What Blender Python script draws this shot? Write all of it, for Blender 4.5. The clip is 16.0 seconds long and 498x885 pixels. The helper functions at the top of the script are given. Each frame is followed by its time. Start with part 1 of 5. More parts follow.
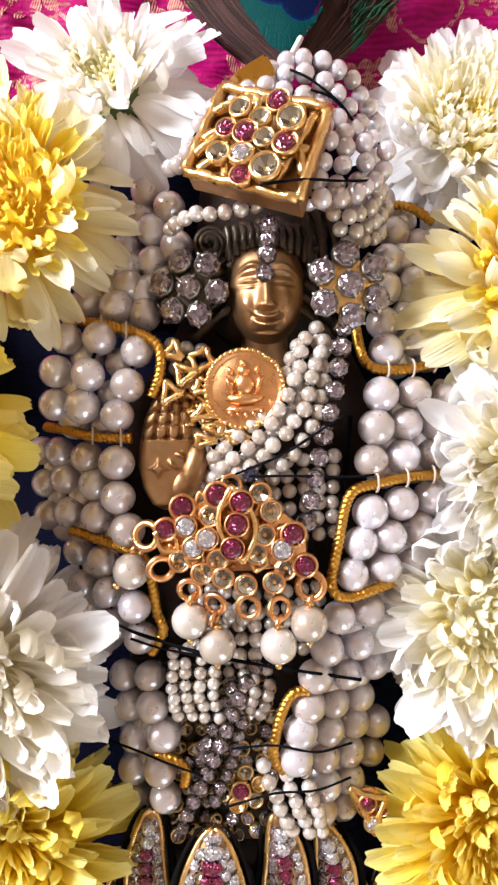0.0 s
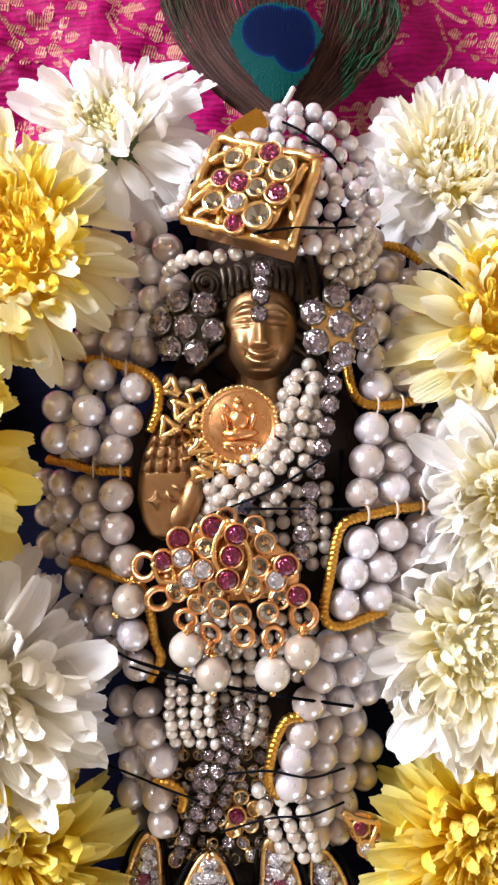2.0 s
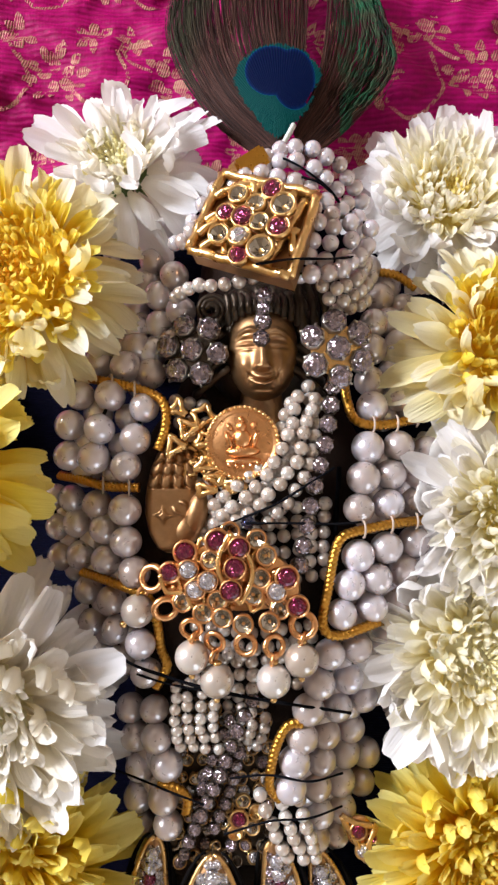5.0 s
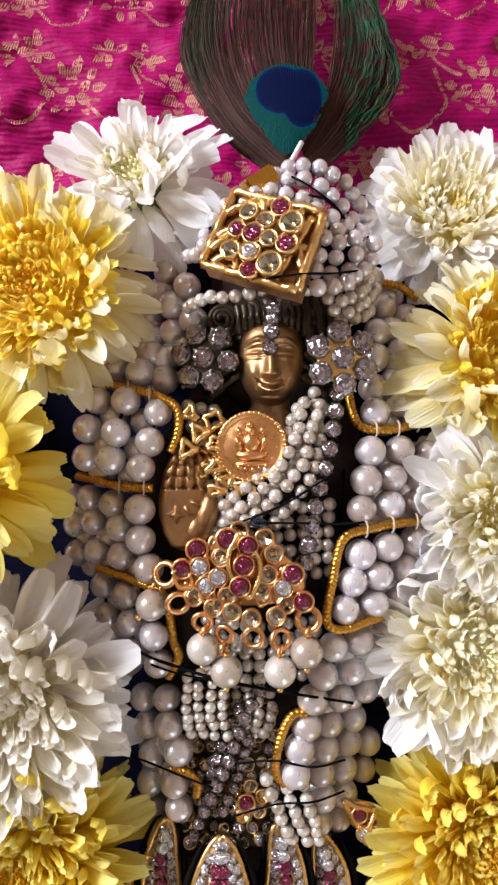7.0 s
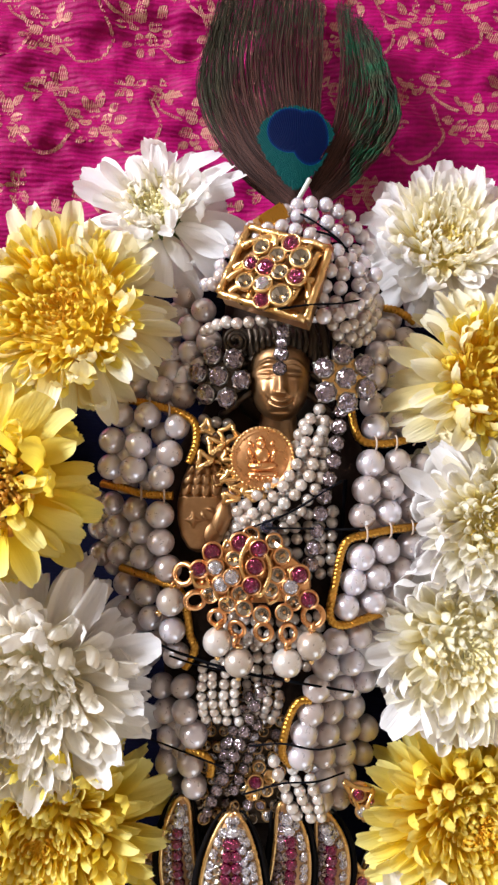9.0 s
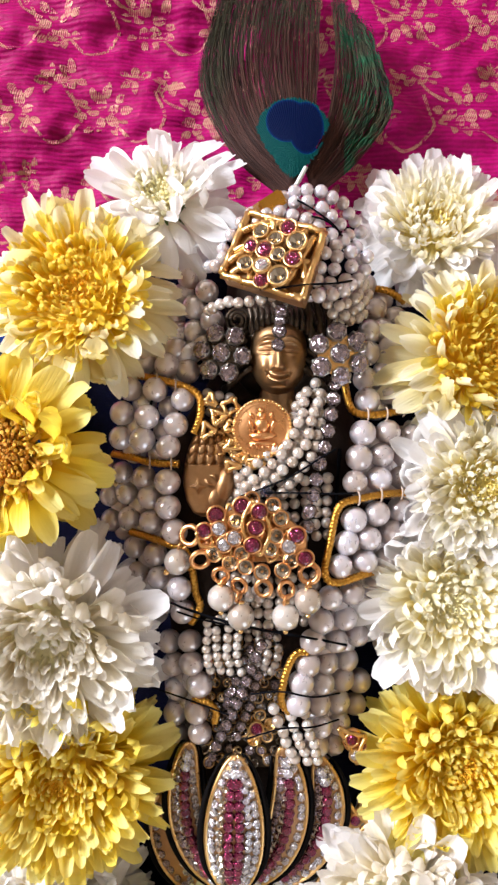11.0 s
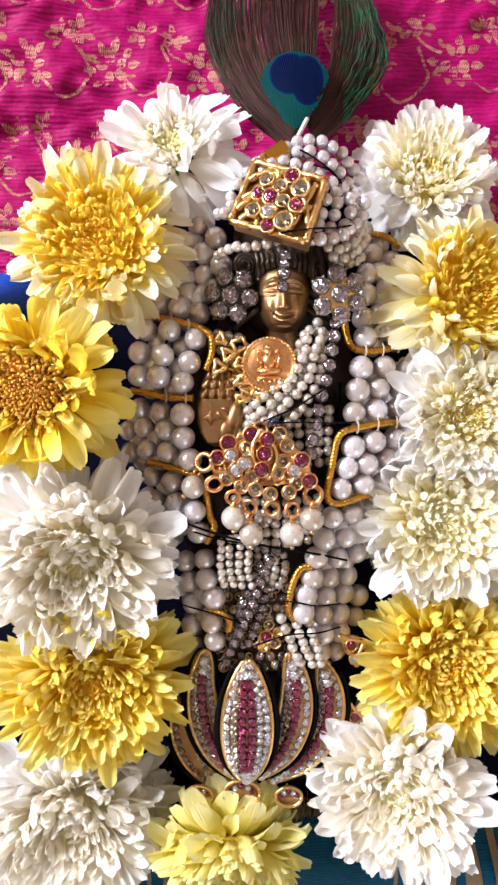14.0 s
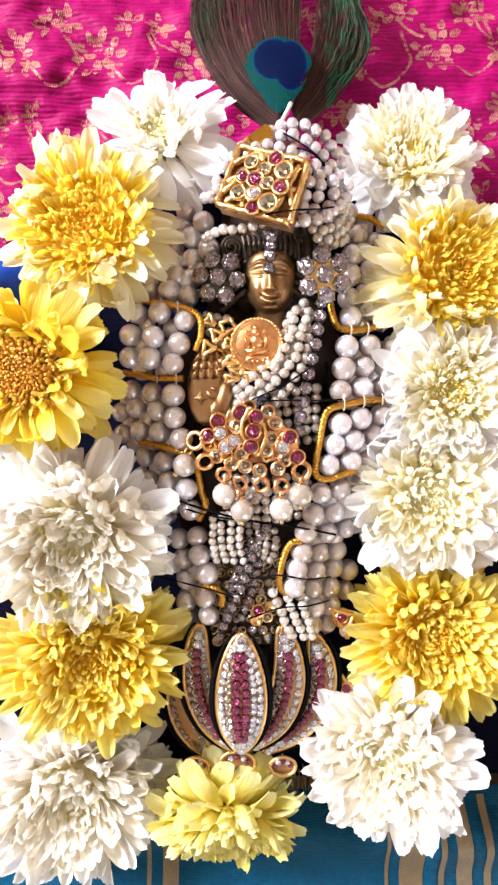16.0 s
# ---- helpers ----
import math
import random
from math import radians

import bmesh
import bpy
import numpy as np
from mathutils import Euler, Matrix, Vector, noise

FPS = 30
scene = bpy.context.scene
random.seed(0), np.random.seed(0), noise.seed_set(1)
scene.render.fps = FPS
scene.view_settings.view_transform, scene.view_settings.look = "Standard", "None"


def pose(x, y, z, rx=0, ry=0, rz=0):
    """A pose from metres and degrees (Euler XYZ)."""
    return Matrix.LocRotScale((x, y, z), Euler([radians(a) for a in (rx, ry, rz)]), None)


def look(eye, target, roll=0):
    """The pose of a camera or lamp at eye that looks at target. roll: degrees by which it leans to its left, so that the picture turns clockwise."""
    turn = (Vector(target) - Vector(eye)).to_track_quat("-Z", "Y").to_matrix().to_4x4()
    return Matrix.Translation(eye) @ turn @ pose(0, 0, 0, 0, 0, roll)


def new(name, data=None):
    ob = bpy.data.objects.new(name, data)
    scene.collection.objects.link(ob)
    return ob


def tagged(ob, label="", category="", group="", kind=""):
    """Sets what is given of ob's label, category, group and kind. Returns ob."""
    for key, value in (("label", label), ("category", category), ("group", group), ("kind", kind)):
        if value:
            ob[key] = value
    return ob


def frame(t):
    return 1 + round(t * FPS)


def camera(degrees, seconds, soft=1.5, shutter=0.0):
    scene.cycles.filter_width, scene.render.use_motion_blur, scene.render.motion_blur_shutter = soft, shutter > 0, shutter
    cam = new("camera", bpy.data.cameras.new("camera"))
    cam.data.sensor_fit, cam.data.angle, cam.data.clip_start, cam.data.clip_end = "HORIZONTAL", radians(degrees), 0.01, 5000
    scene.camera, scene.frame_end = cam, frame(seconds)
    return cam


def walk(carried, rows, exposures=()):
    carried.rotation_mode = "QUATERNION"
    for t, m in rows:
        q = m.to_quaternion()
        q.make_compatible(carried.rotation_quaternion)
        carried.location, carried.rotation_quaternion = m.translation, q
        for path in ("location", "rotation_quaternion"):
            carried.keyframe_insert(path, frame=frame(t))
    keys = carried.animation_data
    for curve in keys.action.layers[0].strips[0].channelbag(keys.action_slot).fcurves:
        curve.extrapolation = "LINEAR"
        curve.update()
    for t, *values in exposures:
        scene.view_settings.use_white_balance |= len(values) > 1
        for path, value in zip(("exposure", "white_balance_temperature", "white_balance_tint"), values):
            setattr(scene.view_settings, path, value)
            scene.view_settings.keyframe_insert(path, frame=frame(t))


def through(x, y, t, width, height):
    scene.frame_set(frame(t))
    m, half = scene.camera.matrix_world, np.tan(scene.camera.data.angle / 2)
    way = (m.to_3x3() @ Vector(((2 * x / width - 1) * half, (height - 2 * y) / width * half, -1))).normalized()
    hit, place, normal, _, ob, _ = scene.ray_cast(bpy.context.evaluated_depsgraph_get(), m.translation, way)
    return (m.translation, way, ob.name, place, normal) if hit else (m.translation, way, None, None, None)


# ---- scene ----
cam = camera(40.1, 16.0, soft=2.5)
METRES, EYE, TILT, LEAN, TURN = 0.07, 0.157, -90.0, 0.0, 0.0
ROWS = [
    (0.0, 0.0, 0.0, 0.0, 0.0, 0.0, -0.0),
    (0.5, 0.0073, -0.0015, 0.0006, -0.17, 0.09, -0.09),
    (1.0, 0.0127, -0.0132, 0.0128, 0.26, 0.37, 0.07),
    (1.5, 0.0149, -0.0417, 0.0321, 0.31, 0.95, 0.18),
    (2.0, 0.0181, -0.0616, 0.0441, 0.18, 1.3, 0.07),
    (2.5, 0.0227, -0.0626, 0.0377, 0.37, 1.4, 0.09),
    (3.0, 0.0185, -0.0728, 0.0409, 0.27, 1.57, 0.11),
    (3.5, 0.0199, -0.0895, 0.0456, 0.23, 1.85, 0.11),
    (4.0, 0.0176, -0.1062, 0.0475, 0.31, 2.23, 0.09),
    (6.5, 0.0122, -0.2211, 0.0668, 0.22, 2.41, -0.27),
    (7.0, 0.0062, -0.2468, 0.0716, 0.71, 2.03, -0.33),
    (7.5, 0.003, -0.2969, 0.0849, 0.76, 2.08, -0.37),
    (8.0, -0.017, -0.3394, 0.088, 0.83, 1.91, -0.45),
    (8.5, -0.0192, -0.3746, 0.0967, 0.79, 1.79, -0.58),
    (9.0, -0.0197, -0.4351, 0.1064, 0.85, 1.89, -0.69),
    (11.5, -0.0158, -0.6254, 0.0252, 0.99, 0.43, -0.5),
    (12.0, -0.0234, -0.6719, 0.0048, 1.15, -0.11, -0.55),
    (12.5, -0.0408, -0.7287, -0.0157, 1.05, -0.69, -0.27),
    (13.0, -0.055, -0.7739, -0.0264, 0.88, -1.18, -0.13),
    (13.5, -0.0473, -0.7873, -0.0298, 0.81, -1.78, 0.11),
    (14.0, -0.0555, -0.8013, -0.0485, 0.61, -2.37, 0.1),
    (14.5, -0.0532, -0.814, -0.0553, 1.0, -2.53, -0.02),
    (15.0, -0.0235, -0.8247, -0.0752, 0.82, -2.97, 0.3),
    (15.5, -0.0244, -0.8518, -0.0815, 0.78, -2.79, 0.64),
    (16.0, -0.0197, -0.866, -0.1009, 0.52, -2.92, 0.94),
]
walk(cam, [(t, pose(0, 0, EYE, TILT, LEAN, TURN) @ pose(METRES * x, METRES * y, METRES * z, 90 + pitch, roll, yaw)) for t, x, y, z, yaw, pitch, roll in ROWS],
     [(0.0, 0.4), (3.0, 0.1), (4.0, -0.06), (9.0, -0.02), (11.5, 0.18), (13.0, 0.18), (14.0, 0.24), (15.0, 0.52), (16.0, 0.65)])

# ---- world, window light, added fill ----
MM = 0.001
world = bpy.data.worlds.new("sky")
scene.world = world
world.use_nodes = True
wn = world.node_tree
sky = wn.nodes.new("ShaderNodeTexSky")
sky.sky_type, sky.sun_disc = "NISHITA", False
sky.sun_elevation, sky.sun_rotation = radians(48), radians(280)
wn.nodes["Background"].inputs["Strength"].default_value = 0.12
wn.links.new(sky.outputs[0], wn.nodes["Background"].inputs["Color"])


def area_lamp(name, eye, target, sx, sy, watts, colour):
    data = bpy.data.lights.new(name, "AREA")
    data.shape, data.size, data.size_y, data.energy, data.color = "RECTANGLE", sx, sy, watts, colour
    ob = new(name, data)
    ob.matrix_world = look(eye, target)
    return ob


area_lamp("window_daylight", (-1.16, 0.62, 0.82), (0, 0, 0.05), 0.46, 0.50, 52, (0.935, 0.975, 1.065))
# Added fill lamp that brightens the lower right; no such source is known.
area_lamp("door_daylight", (0.9, -1.76, 0.85), (0, 0, 0.1), 0.8, 1.6, 11, (0.86, 0.94, 1.02))


# ---- materials ----
class Mat:
    """A node material with short ways to add nodes."""

    def __init__(self, name, colour=(0.8, 0.8, 0.8), rough=0.5, metal=0.0, **more):
        self.m = bpy.data.materials.new(name)
        self.m.use_nodes = True
        self.t = self.m.node_tree
        self.p = self.t.nodes["Principled BSDF"]
        self.set(self.p, **{"Base Color": (*colour, 1), "Roughness": rough, "Metallic": metal})
        self.set(self.p, **more)

    def set(self, node, **values):
        for key, value in values.items():
            node.inputs[key.replace("_", " ")].default_value = value

    def node(self, kind, **links):
        n = self.t.nodes.new("ShaderNode" + kind)
        for key, value in links.items():
            slot = n.inputs[int(key[1:])] if key[0] == "i" and key[1:].isdigit() else n.inputs[key.replace("_", " ")]
            if isinstance(value, bpy.types.NodeSocket):
                self.t.links.new(value, slot)
            else:
                slot.default_value = value
        return n

    def math(self, op, a, b=0.0, c=0.0):
        n = self.node("Math", i0=a, i1=b, i2=c)
        n.operation = op
        return n.outputs[0]

    def ramp(self, fac, *stops):
        n = self.node("ValToRGB", i0=fac)
        e = n.color_ramp.elements
        while len(e) < len(stops):
            e.new(0.5)
        for el, (pos, col) in zip(e, stops):
            el.position, el.color = pos, (*col, 1)
        return n.outputs[0]

    def noise(self, scale, coord=None, detail=3.0, rough=0.6):
        n = self.node("TexNoise", Scale=scale, Detail=detail, Roughness=rough)
        self.t.links.new(coord or self.coord(), n.inputs["Vector"])
        return n.outputs["Fac"]

    def coord(self, which="Object"):
        return self.node("TexCoord").outputs[which]

    def rand(self):
        return self.node("ObjectInfo").outputs["Random"]

    def island(self):
        return self.node("NewGeometry").outputs["Random Per Island"]

    def mix(self, fac, a, b, kind="MIX"):
        n = self.t.nodes.new("ShaderNodeMix")
        n.data_type, n.blend_type = "RGBA", kind
        for slot, value in ((0, fac), (6, a), (7, b)):
            if isinstance(value, bpy.types.NodeSocket):
                self.t.links.new(value, n.inputs[slot])
            else:
                n.inputs[slot].default_value = value if slot == 0 else (*value, 1)
        return n.outputs[2]

    def to(self, socket, name):
        self.t.links.new(socket, self.p.inputs[name])
        return self

    def bump(self, height, strength=0.3, distance=0.0002):
        n = self.node("Bump", Strength=strength, Distance=distance, Height=height)
        self.t.links.new(n.outputs[0], self.p.inputs["Normal"])
        return self

    def leafy(self, colour, amount):
        """Lets part of the light through, as a petal does."""
        tr = self.node("BsdfTranslucent")
        self.t.links.new(colour, tr.inputs["Color"])
        mx = self.node("MixShader", i0=amount)
        self.t.links.new(self.p.outputs[0], mx.inputs[1])
        self.t.links.new(tr.outputs[0], mx.inputs[2])
        self.t.links.new(mx.outputs[0], self.t.nodes["Material Output"].inputs["Surface"])
        return self


def petal_material(name, base, mid, tip, through=0.35):
    k = Mat(name, rough=0.62, Specular_IOR_Level=0.3)
    xyz = k.node("SeparateXYZ", i0=k.coord()).outputs
    along = k.math("DIVIDE", xyz[1], 0.016)
    along = k.math("ADD", along, k.math("MULTIPLY", k.math("SUBTRACT", k.rand(), 0.5), 0.35))
    col = k.ramp(along, (0.0, base), (0.45, mid), (0.95, tip))
    streak = k.node("TexNoise", Scale=1.0, Detail=2.0)
    k.t.links.new(k.node("Mapping", Vector=k.coord(), Scale=(2600.0, 120.0, 120.0)).outputs[0], streak.inputs["Vector"])
    col = k.mix(k.math("MULTIPLY", streak.outputs["Fac"], 0.08), col, tuple(0.8 * c for c in mid))
    col = k.mix(k.math("MULTIPLY", k.rand(), 0.10), col, tuple(v * f for v, f in zip(mid, (0.94, 0.88, 0.76))))
    brown = k.ramp(k.noise(420.0), (0.66, (0, 0, 0)), (0.78, (1, 1, 1)))
    col = k.mix(k.math("MULTIPLY", brown, 0.25), col, tuple(v * f for v, f in zip(mid, (0.6, 0.5, 0.4))))
    k.to(col, "Base Color").bump(streak.outputs["Fac"], 0.75, 0.0004)
    return k.leafy(k.mix(0.2, col, base), through).m


WHITE_PETAL = petal_material("white_petal", (0.975, 0.92, 0.80), (0.975, 0.95, 0.945), (0.965, 0.955, 0.99), 0.50)
INNER_WHITE = petal_material("inner_white_petal", (0.975, 0.875, 0.62), (0.98, 0.935, 0.84), (0.98, 0.955, 0.935), 0.52)
LEMON_PETAL = petal_material("lemon_petal", (0.90, 0.74, 0.10), (0.92, 0.82, 0.24), (0.92, 0.88, 0.50), 0.45)
YELLOW_PETAL = petal_material("yellow_petal", (0.93, 0.68, 0.08), (0.945, 0.85, 0.46), (0.95, 0.915, 0.78), 0.45)
GOLDEN_PETAL = petal_material("golden_petal", (0.93, 0.62, 0.03), (0.95, 0.775, 0.09), (0.95, 0.87, 0.35), 0.50)


def floret_material(name, low, high):
    k = Mat(name, rough=0.6)
    col = k.mix(k.island(), low, high)
    k.to(col, "Base Color")
    return k.leafy(col, 0.35).m


CORE_PETAL = petal_material("golden_core_petal", (0.92, 0.61, 0.03), (0.95, 0.75, 0.08), (0.95, 0.84, 0.24), 0.48)
LEMON_CORE = petal_material("lemon_core_petal", (0.965, 0.84, 0.40), (0.975, 0.93, 0.74), (0.975, 0.957, 0.925), 0.52)
YELLOW_FLORET = floret_material("yellow_floret", (0.92, 0.52, 0.02), (0.94, 0.68, 0.06))
PALE_FLORET = floret_material("pale_floret", (0.90, 0.82, 0.44), (0.94, 0.89, 0.66))
LEMON_FLORET = floret_material("lemon_floret", (0.88, 0.70, 0.16), (0.93, 0.82, 0.36))
BROWN_FLORET = floret_material("brown_floret", (0.66, 0.30, 0.04), (0.90, 0.58, 0.07))


def simple(name, colour, rough, metal=0.0, scale=900.0, vary=0.3, relief=0.25, depth=0.0001, **more):
    k = Mat(name, rough=rough, metal=metal, **more)
    n = k.noise(scale)
    col = k.mix(k.math("MULTIPLY", n, vary * 2), colour, tuple(c * 0.55 for c in colour))
    k.to(col, "Base Color").bump(k.noise(scale * 2.3), relief, depth)
    k.to(k.math("ADD", k.math("MULTIPLY", k.noise(scale * 0.4), 0.25), rough - 0.1), "Roughness")
    return k.m


GREEN = simple("calyx_green", (0.12, 0.20, 0.05), 0.6)
# Tarnish on the hair and settings; on the lotus bowl, painted gap shade.
TARNISH_AND_GAP = simple("tarnish_and_gap_dark_metal", (0.085, 0.062, 0.045), 0.40, 0.8, 900.0, 0.4, 0.5)
BRONZE = simple("old_bronze", (0.47, 0.265, 0.125), 0.36, 0.9, 700.0, 0.42, 0.35)
GOLD = simple("gilt_metal", (0.92, 0.58, 0.24), 0.27, 1.0, 1300.0, 0.45, 0.55)
ROSEGOLD = simple("coin_gold", (0.90, 0.46, 0.20), 0.27, 1.0, 1300.0, 0.4, 0.45)
ZARI = simple("gold_wire", (0.60, 0.30, 0.05), 0.28, 1.0, 2500.0, 0.3, 0.6)
BLACK_THREAD = simple("black_thread", (0.003, 0.003, 0.005), 0.85, 0.0, 3000.0, Specular_IOR_Level=0.08)
TIE_THREAD = simple("pale_brown_thread", (0.50, 0.38, 0.30), 0.6, 0.0, 3000.0)
# Near black for the strips that stand in for gaps between lotus petals.
GAP_BLACK = simple("gap_black", (0.004, 0.003, 0.003), 0.7, 0.0, 900.0, 0.3, 0.2, Specular_IOR_Level=0.06)
SILVER = simple("tarnished_silver", (0.50, 0.46, 0.42), 0.3, 1.0, 1500.0, 0.3, 0.4)


def pearl_material(name, colour, tint):
    """Nacre: a broad metallic sheen under a thin sharp gloss, with clouded and worn spots."""
    k = Mat(name, rough=0.30, metal=0.45, Coat_Weight=1.0, Coat_Roughness=0.05, Coat_IOR=1.9, IOR=1.6, Subsurface_Weight=0.4, Subsurface_Scale=0.0016, Subsurface_Radius=(1.0, 0.72, 0.58))
    col = k.mix(k.rand(), colour, tint)
    col = k.mix(k.math("MULTIPLY", k.noise(420.0), 0.14), col, tuple(c * 0.72 for c in tint))
    spot = k.ramp(k.noise(1300.0), (0.69, (0, 0, 0)), (0.75, (1, 1, 1)))
    col = k.mix(k.math("MULTIPLY", spot, 0.12), col, (0.45, 0.36, 0.29))
    k.to(k.math("ADD", k.math("MULTIPLY", k.noise(600.0), 0.12), 0.23), "Roughness")
    return k.to(col, "Base Color").bump(k.noise(500.0), 0.06, 0.0003).m


PEARL = pearl_material("pearl", (0.76, 0.725, 0.81), (0.52, 0.435, 0.41))
CREAM_PEARL = pearl_material("cream_pearl", (0.68, 0.62, 0.58), (0.47, 0.385, 0.32))


def gem_material(name, colour, deep):
    """Foil-backed cut glass: inner facets break the reflections up."""
    k = Mat(name, rough=0.06, metal=0.75, Coat_Weight=1.0, Coat_Roughness=0.02, IOR=1.8)
    cell = k.node("TexVoronoi", Scale=2.6)
    k.t.links.new(k.node("Mapping", Vector=k.coord(), Scale=(1000.0, 1000.0, 1000.0)).outputs[0], cell.inputs["Vector"])
    col = k.mix(cell.outputs["Color"], colour, deep)
    return k.to(col, "Base Color").bump(cell.outputs["Distance"], 0.55, 0.0006).m


CLEAR_GEM = gem_material("clear_rhinestone", (0.74, 0.72, 0.76), (0.26, 0.24, 0.28))
# Dull mauve stone, its colour also darkened for earring stones in shade.
DULL_SHADED_GEM = gem_material("dull_shaded_mauve_rhinestone", (0.42, 0.33, 0.37), (0.09, 0.065, 0.08))
RUBY_GEM = gem_material("ruby_stone", (0.24, 0.004, 0.06), (0.09, 0.002, 0.025))
SMOKE_GEM = simple("smoky_foil_stone", (0.52, 0.47, 0.41), 0.10, 1.0, 1800.0, 0.4, 0.25, Coat_Weight=1.0, Coat_Roughness=0.02)
BLUE_GEM = gem_material("dark_blue_stone", (0.06, 0.08, 0.20), (0.03, 0.03, 0.08))


def woven(name, warp, weft, pitch, sheen=0.3, gloss=0.45):
    """Silk with crosswise ribs and a fine weave."""
    k = Mat(name, rough=gloss, Specular_IOR_Level=sheen)
    xyz = k.node("SeparateXYZ", i0=k.coord()).outputs
    wob = k.math("MULTIPLY", k.noise(160.0), 0.0010)
    rib = k.math("SINE", k.math("MULTIPLY", k.math("ADD", xyz[1], wob), 6.2832 / pitch))
    thread = k.math("SINE", k.math("MULTIPLY", k.math("ADD", xyz[0], wob), 6.2832 / (pitch * 0.55)))
    both = k.math("ADD", k.math("MULTIPLY", rib, 0.17), k.math("MULTIPLY", thread, 0.02))
    fac = k.math("ADD", both, k.noise(500.0))
    col = k.mix(fac, warp, weft)
    col = k.mix(k.math("MULTIPLY", k.noise(45.0), 0.35), col, tuple(c * 0.5 for c in warp))
    return k.to(col, "Base Color").bump(k.math("ADD", both, k.math("MULTIPLY", k.noise(220.0), 1.6)), 0.7, 0.0005).m


PINK_SILK = woven("magenta_silk", (0.20, 0.001, 0.048), (0.45, 0.002, 0.145), 0.0013, 0.10, 0.55)
TEAL_SILK = woven("teal_silk", (0.001, 0.030, 0.075), (0.002, 0.10, 0.19), 0.0007, 0.10, 0.6)
# Lit part of the blue cloth, given its own brighter colour.
BLUE_SILK = woven("royal_blue_silk", (0.002, 0.05, 0.42), (0.006, 0.12, 0.70), 0.0005)
# Same blue cloth, coloured near black to stand for shade in the gaps.
SHADED_SILK = woven("shaded_dark_blue_silk", (0.002, 0.002, 0.006), (0.003, 0.003, 0.018), 0.0004, 0.04, 0.75)


# Torso colour: near-black brown that paints the shaded gaps between pearls.
GAP_SHADE_BODY = simple("gap_shade_brown", (0.030, 0.018, 0.013), 0.8, 0.0, 400.0, 0.4, 0.5, 0.0004, Specular_IOR_Level=0.1)


def zari_material():
    """Slanting gold floats over the magenta ground, broken and uneven."""
    k = Mat("brocade_gold_thread", rough=0.5, metal=0.25, Specular_IOR_Level=0.3)
    xyz = k.node("SeparateXYZ", i0=k.coord()).outputs
    lean = k.math("ADD", xyz[0], k.math("MULTIPLY", xyz[1], -0.35))
    s = k.math("SINE", k.math("MULTIPLY", k.math("ADD", lean, k.math("MULTIPLY", k.noise(200.0), 0.0012)), 6.2832 / 0.0006))
    w = k.math("SINE", k.math("MULTIPLY", k.math("ADD", xyz[1], k.math("MULTIPLY", k.noise(160.0), 0.0016)), 6.2832 / 0.0013))
    f = k.math("ADD", k.math("MULTIPLY", s, 0.42), k.math("ADD", k.math("MULTIPLY", w, 0.22), k.math("SUBTRACT", k.math("MULTIPLY", k.noise(300.0, detail=5.0), 2.6), 0.72)))
    f = k.node("Clamp", Value=f).outputs[0]
    col = k.mix(f, (0.30, 0.006, 0.07), (0.42, 0.21, 0.14))
    return k.to(col, "Base Color").bump(f, 0.7, 0.0003).m


BROCADE_GOLD = zari_material()
TEAL_GOLD = simple("antique_gold_thread", (0.24, 0.17, 0.095), 0.45, 0.5, 900.0, 0.5, 0.8, 0.0004)
# Unseen walls: bright warm colour chosen for the fill they throw back.
PLASTER = simple("cream_plaster", (0.72, 0.62, 0.50), 0.9, 0.0, 6.0, 0.08, 0.2, 0.002)
CEMENT = simple("grey_floor", (0.35, 0.33, 0.31), 0.6, 0.0, 5.0, 0.2, 0.2, 0.002)
WOOD = simple("brown_wood", (0.24, 0.13, 0.07), 0.5, 0.0, 12.0, 0.3, 0.3, 0.002)


# ---- mesh helpers ----
def V(p):
    return Vector(p) * MM


def mesh(name, verts, faces, material, smooth=True):
    me = bpy.data.meshes.new(name)
    me.from_pydata([tuple(v) for v in verts], [], faces)
    if material:
        me.materials.append(material)
    if smooth:
        me.polygons.foreach_set("use_smooth", [True] * len(me.polygons))
    me.update()
    return me


def from_bm(name, bm, material, smooth=True):
    me = bpy.data.meshes.new(name)
    bm.to_mesh(me)
    bm.free()
    me.materials.append(material)
    if smooth:
        me.polygons.foreach_set("use_smooth", [True] * len(me.polygons))
    return me


def part(name, me, parent, m=None, label=""):
    ob = new(name, me)
    ob.parent = parent
    if m is not None:
        ob.matrix_basis = m
    return tagged(ob, label)


def thing(name, at, label, category, group="", kind="", rot=None):
    ob = new(name)
    ob.empty_display_size = 0.005
    ob.matrix_basis = Matrix.LocRotScale(V(at), rot, None)
    return tagged(ob, label, category, group, kind)


def joined(pieces):
    """One vertex and face list out of several (verts, faces)."""
    verts, faces = [], []
    for v, f in pieces:
        n = len(verts)
        verts += [tuple(p) for p in v]
        faces += [tuple(i + n for i in q) for q in f]
    return verts, faces


def grid_faces(rows, cols, wrap=False):
    out = []
    for i in range(rows - 1):
        for j in range(cols if wrap else cols - 1):
            k = (j + 1) % cols
            out.append((i * cols + j, i * cols + k, (i + 1) * cols + k, (i + 1) * cols + j))
    return out


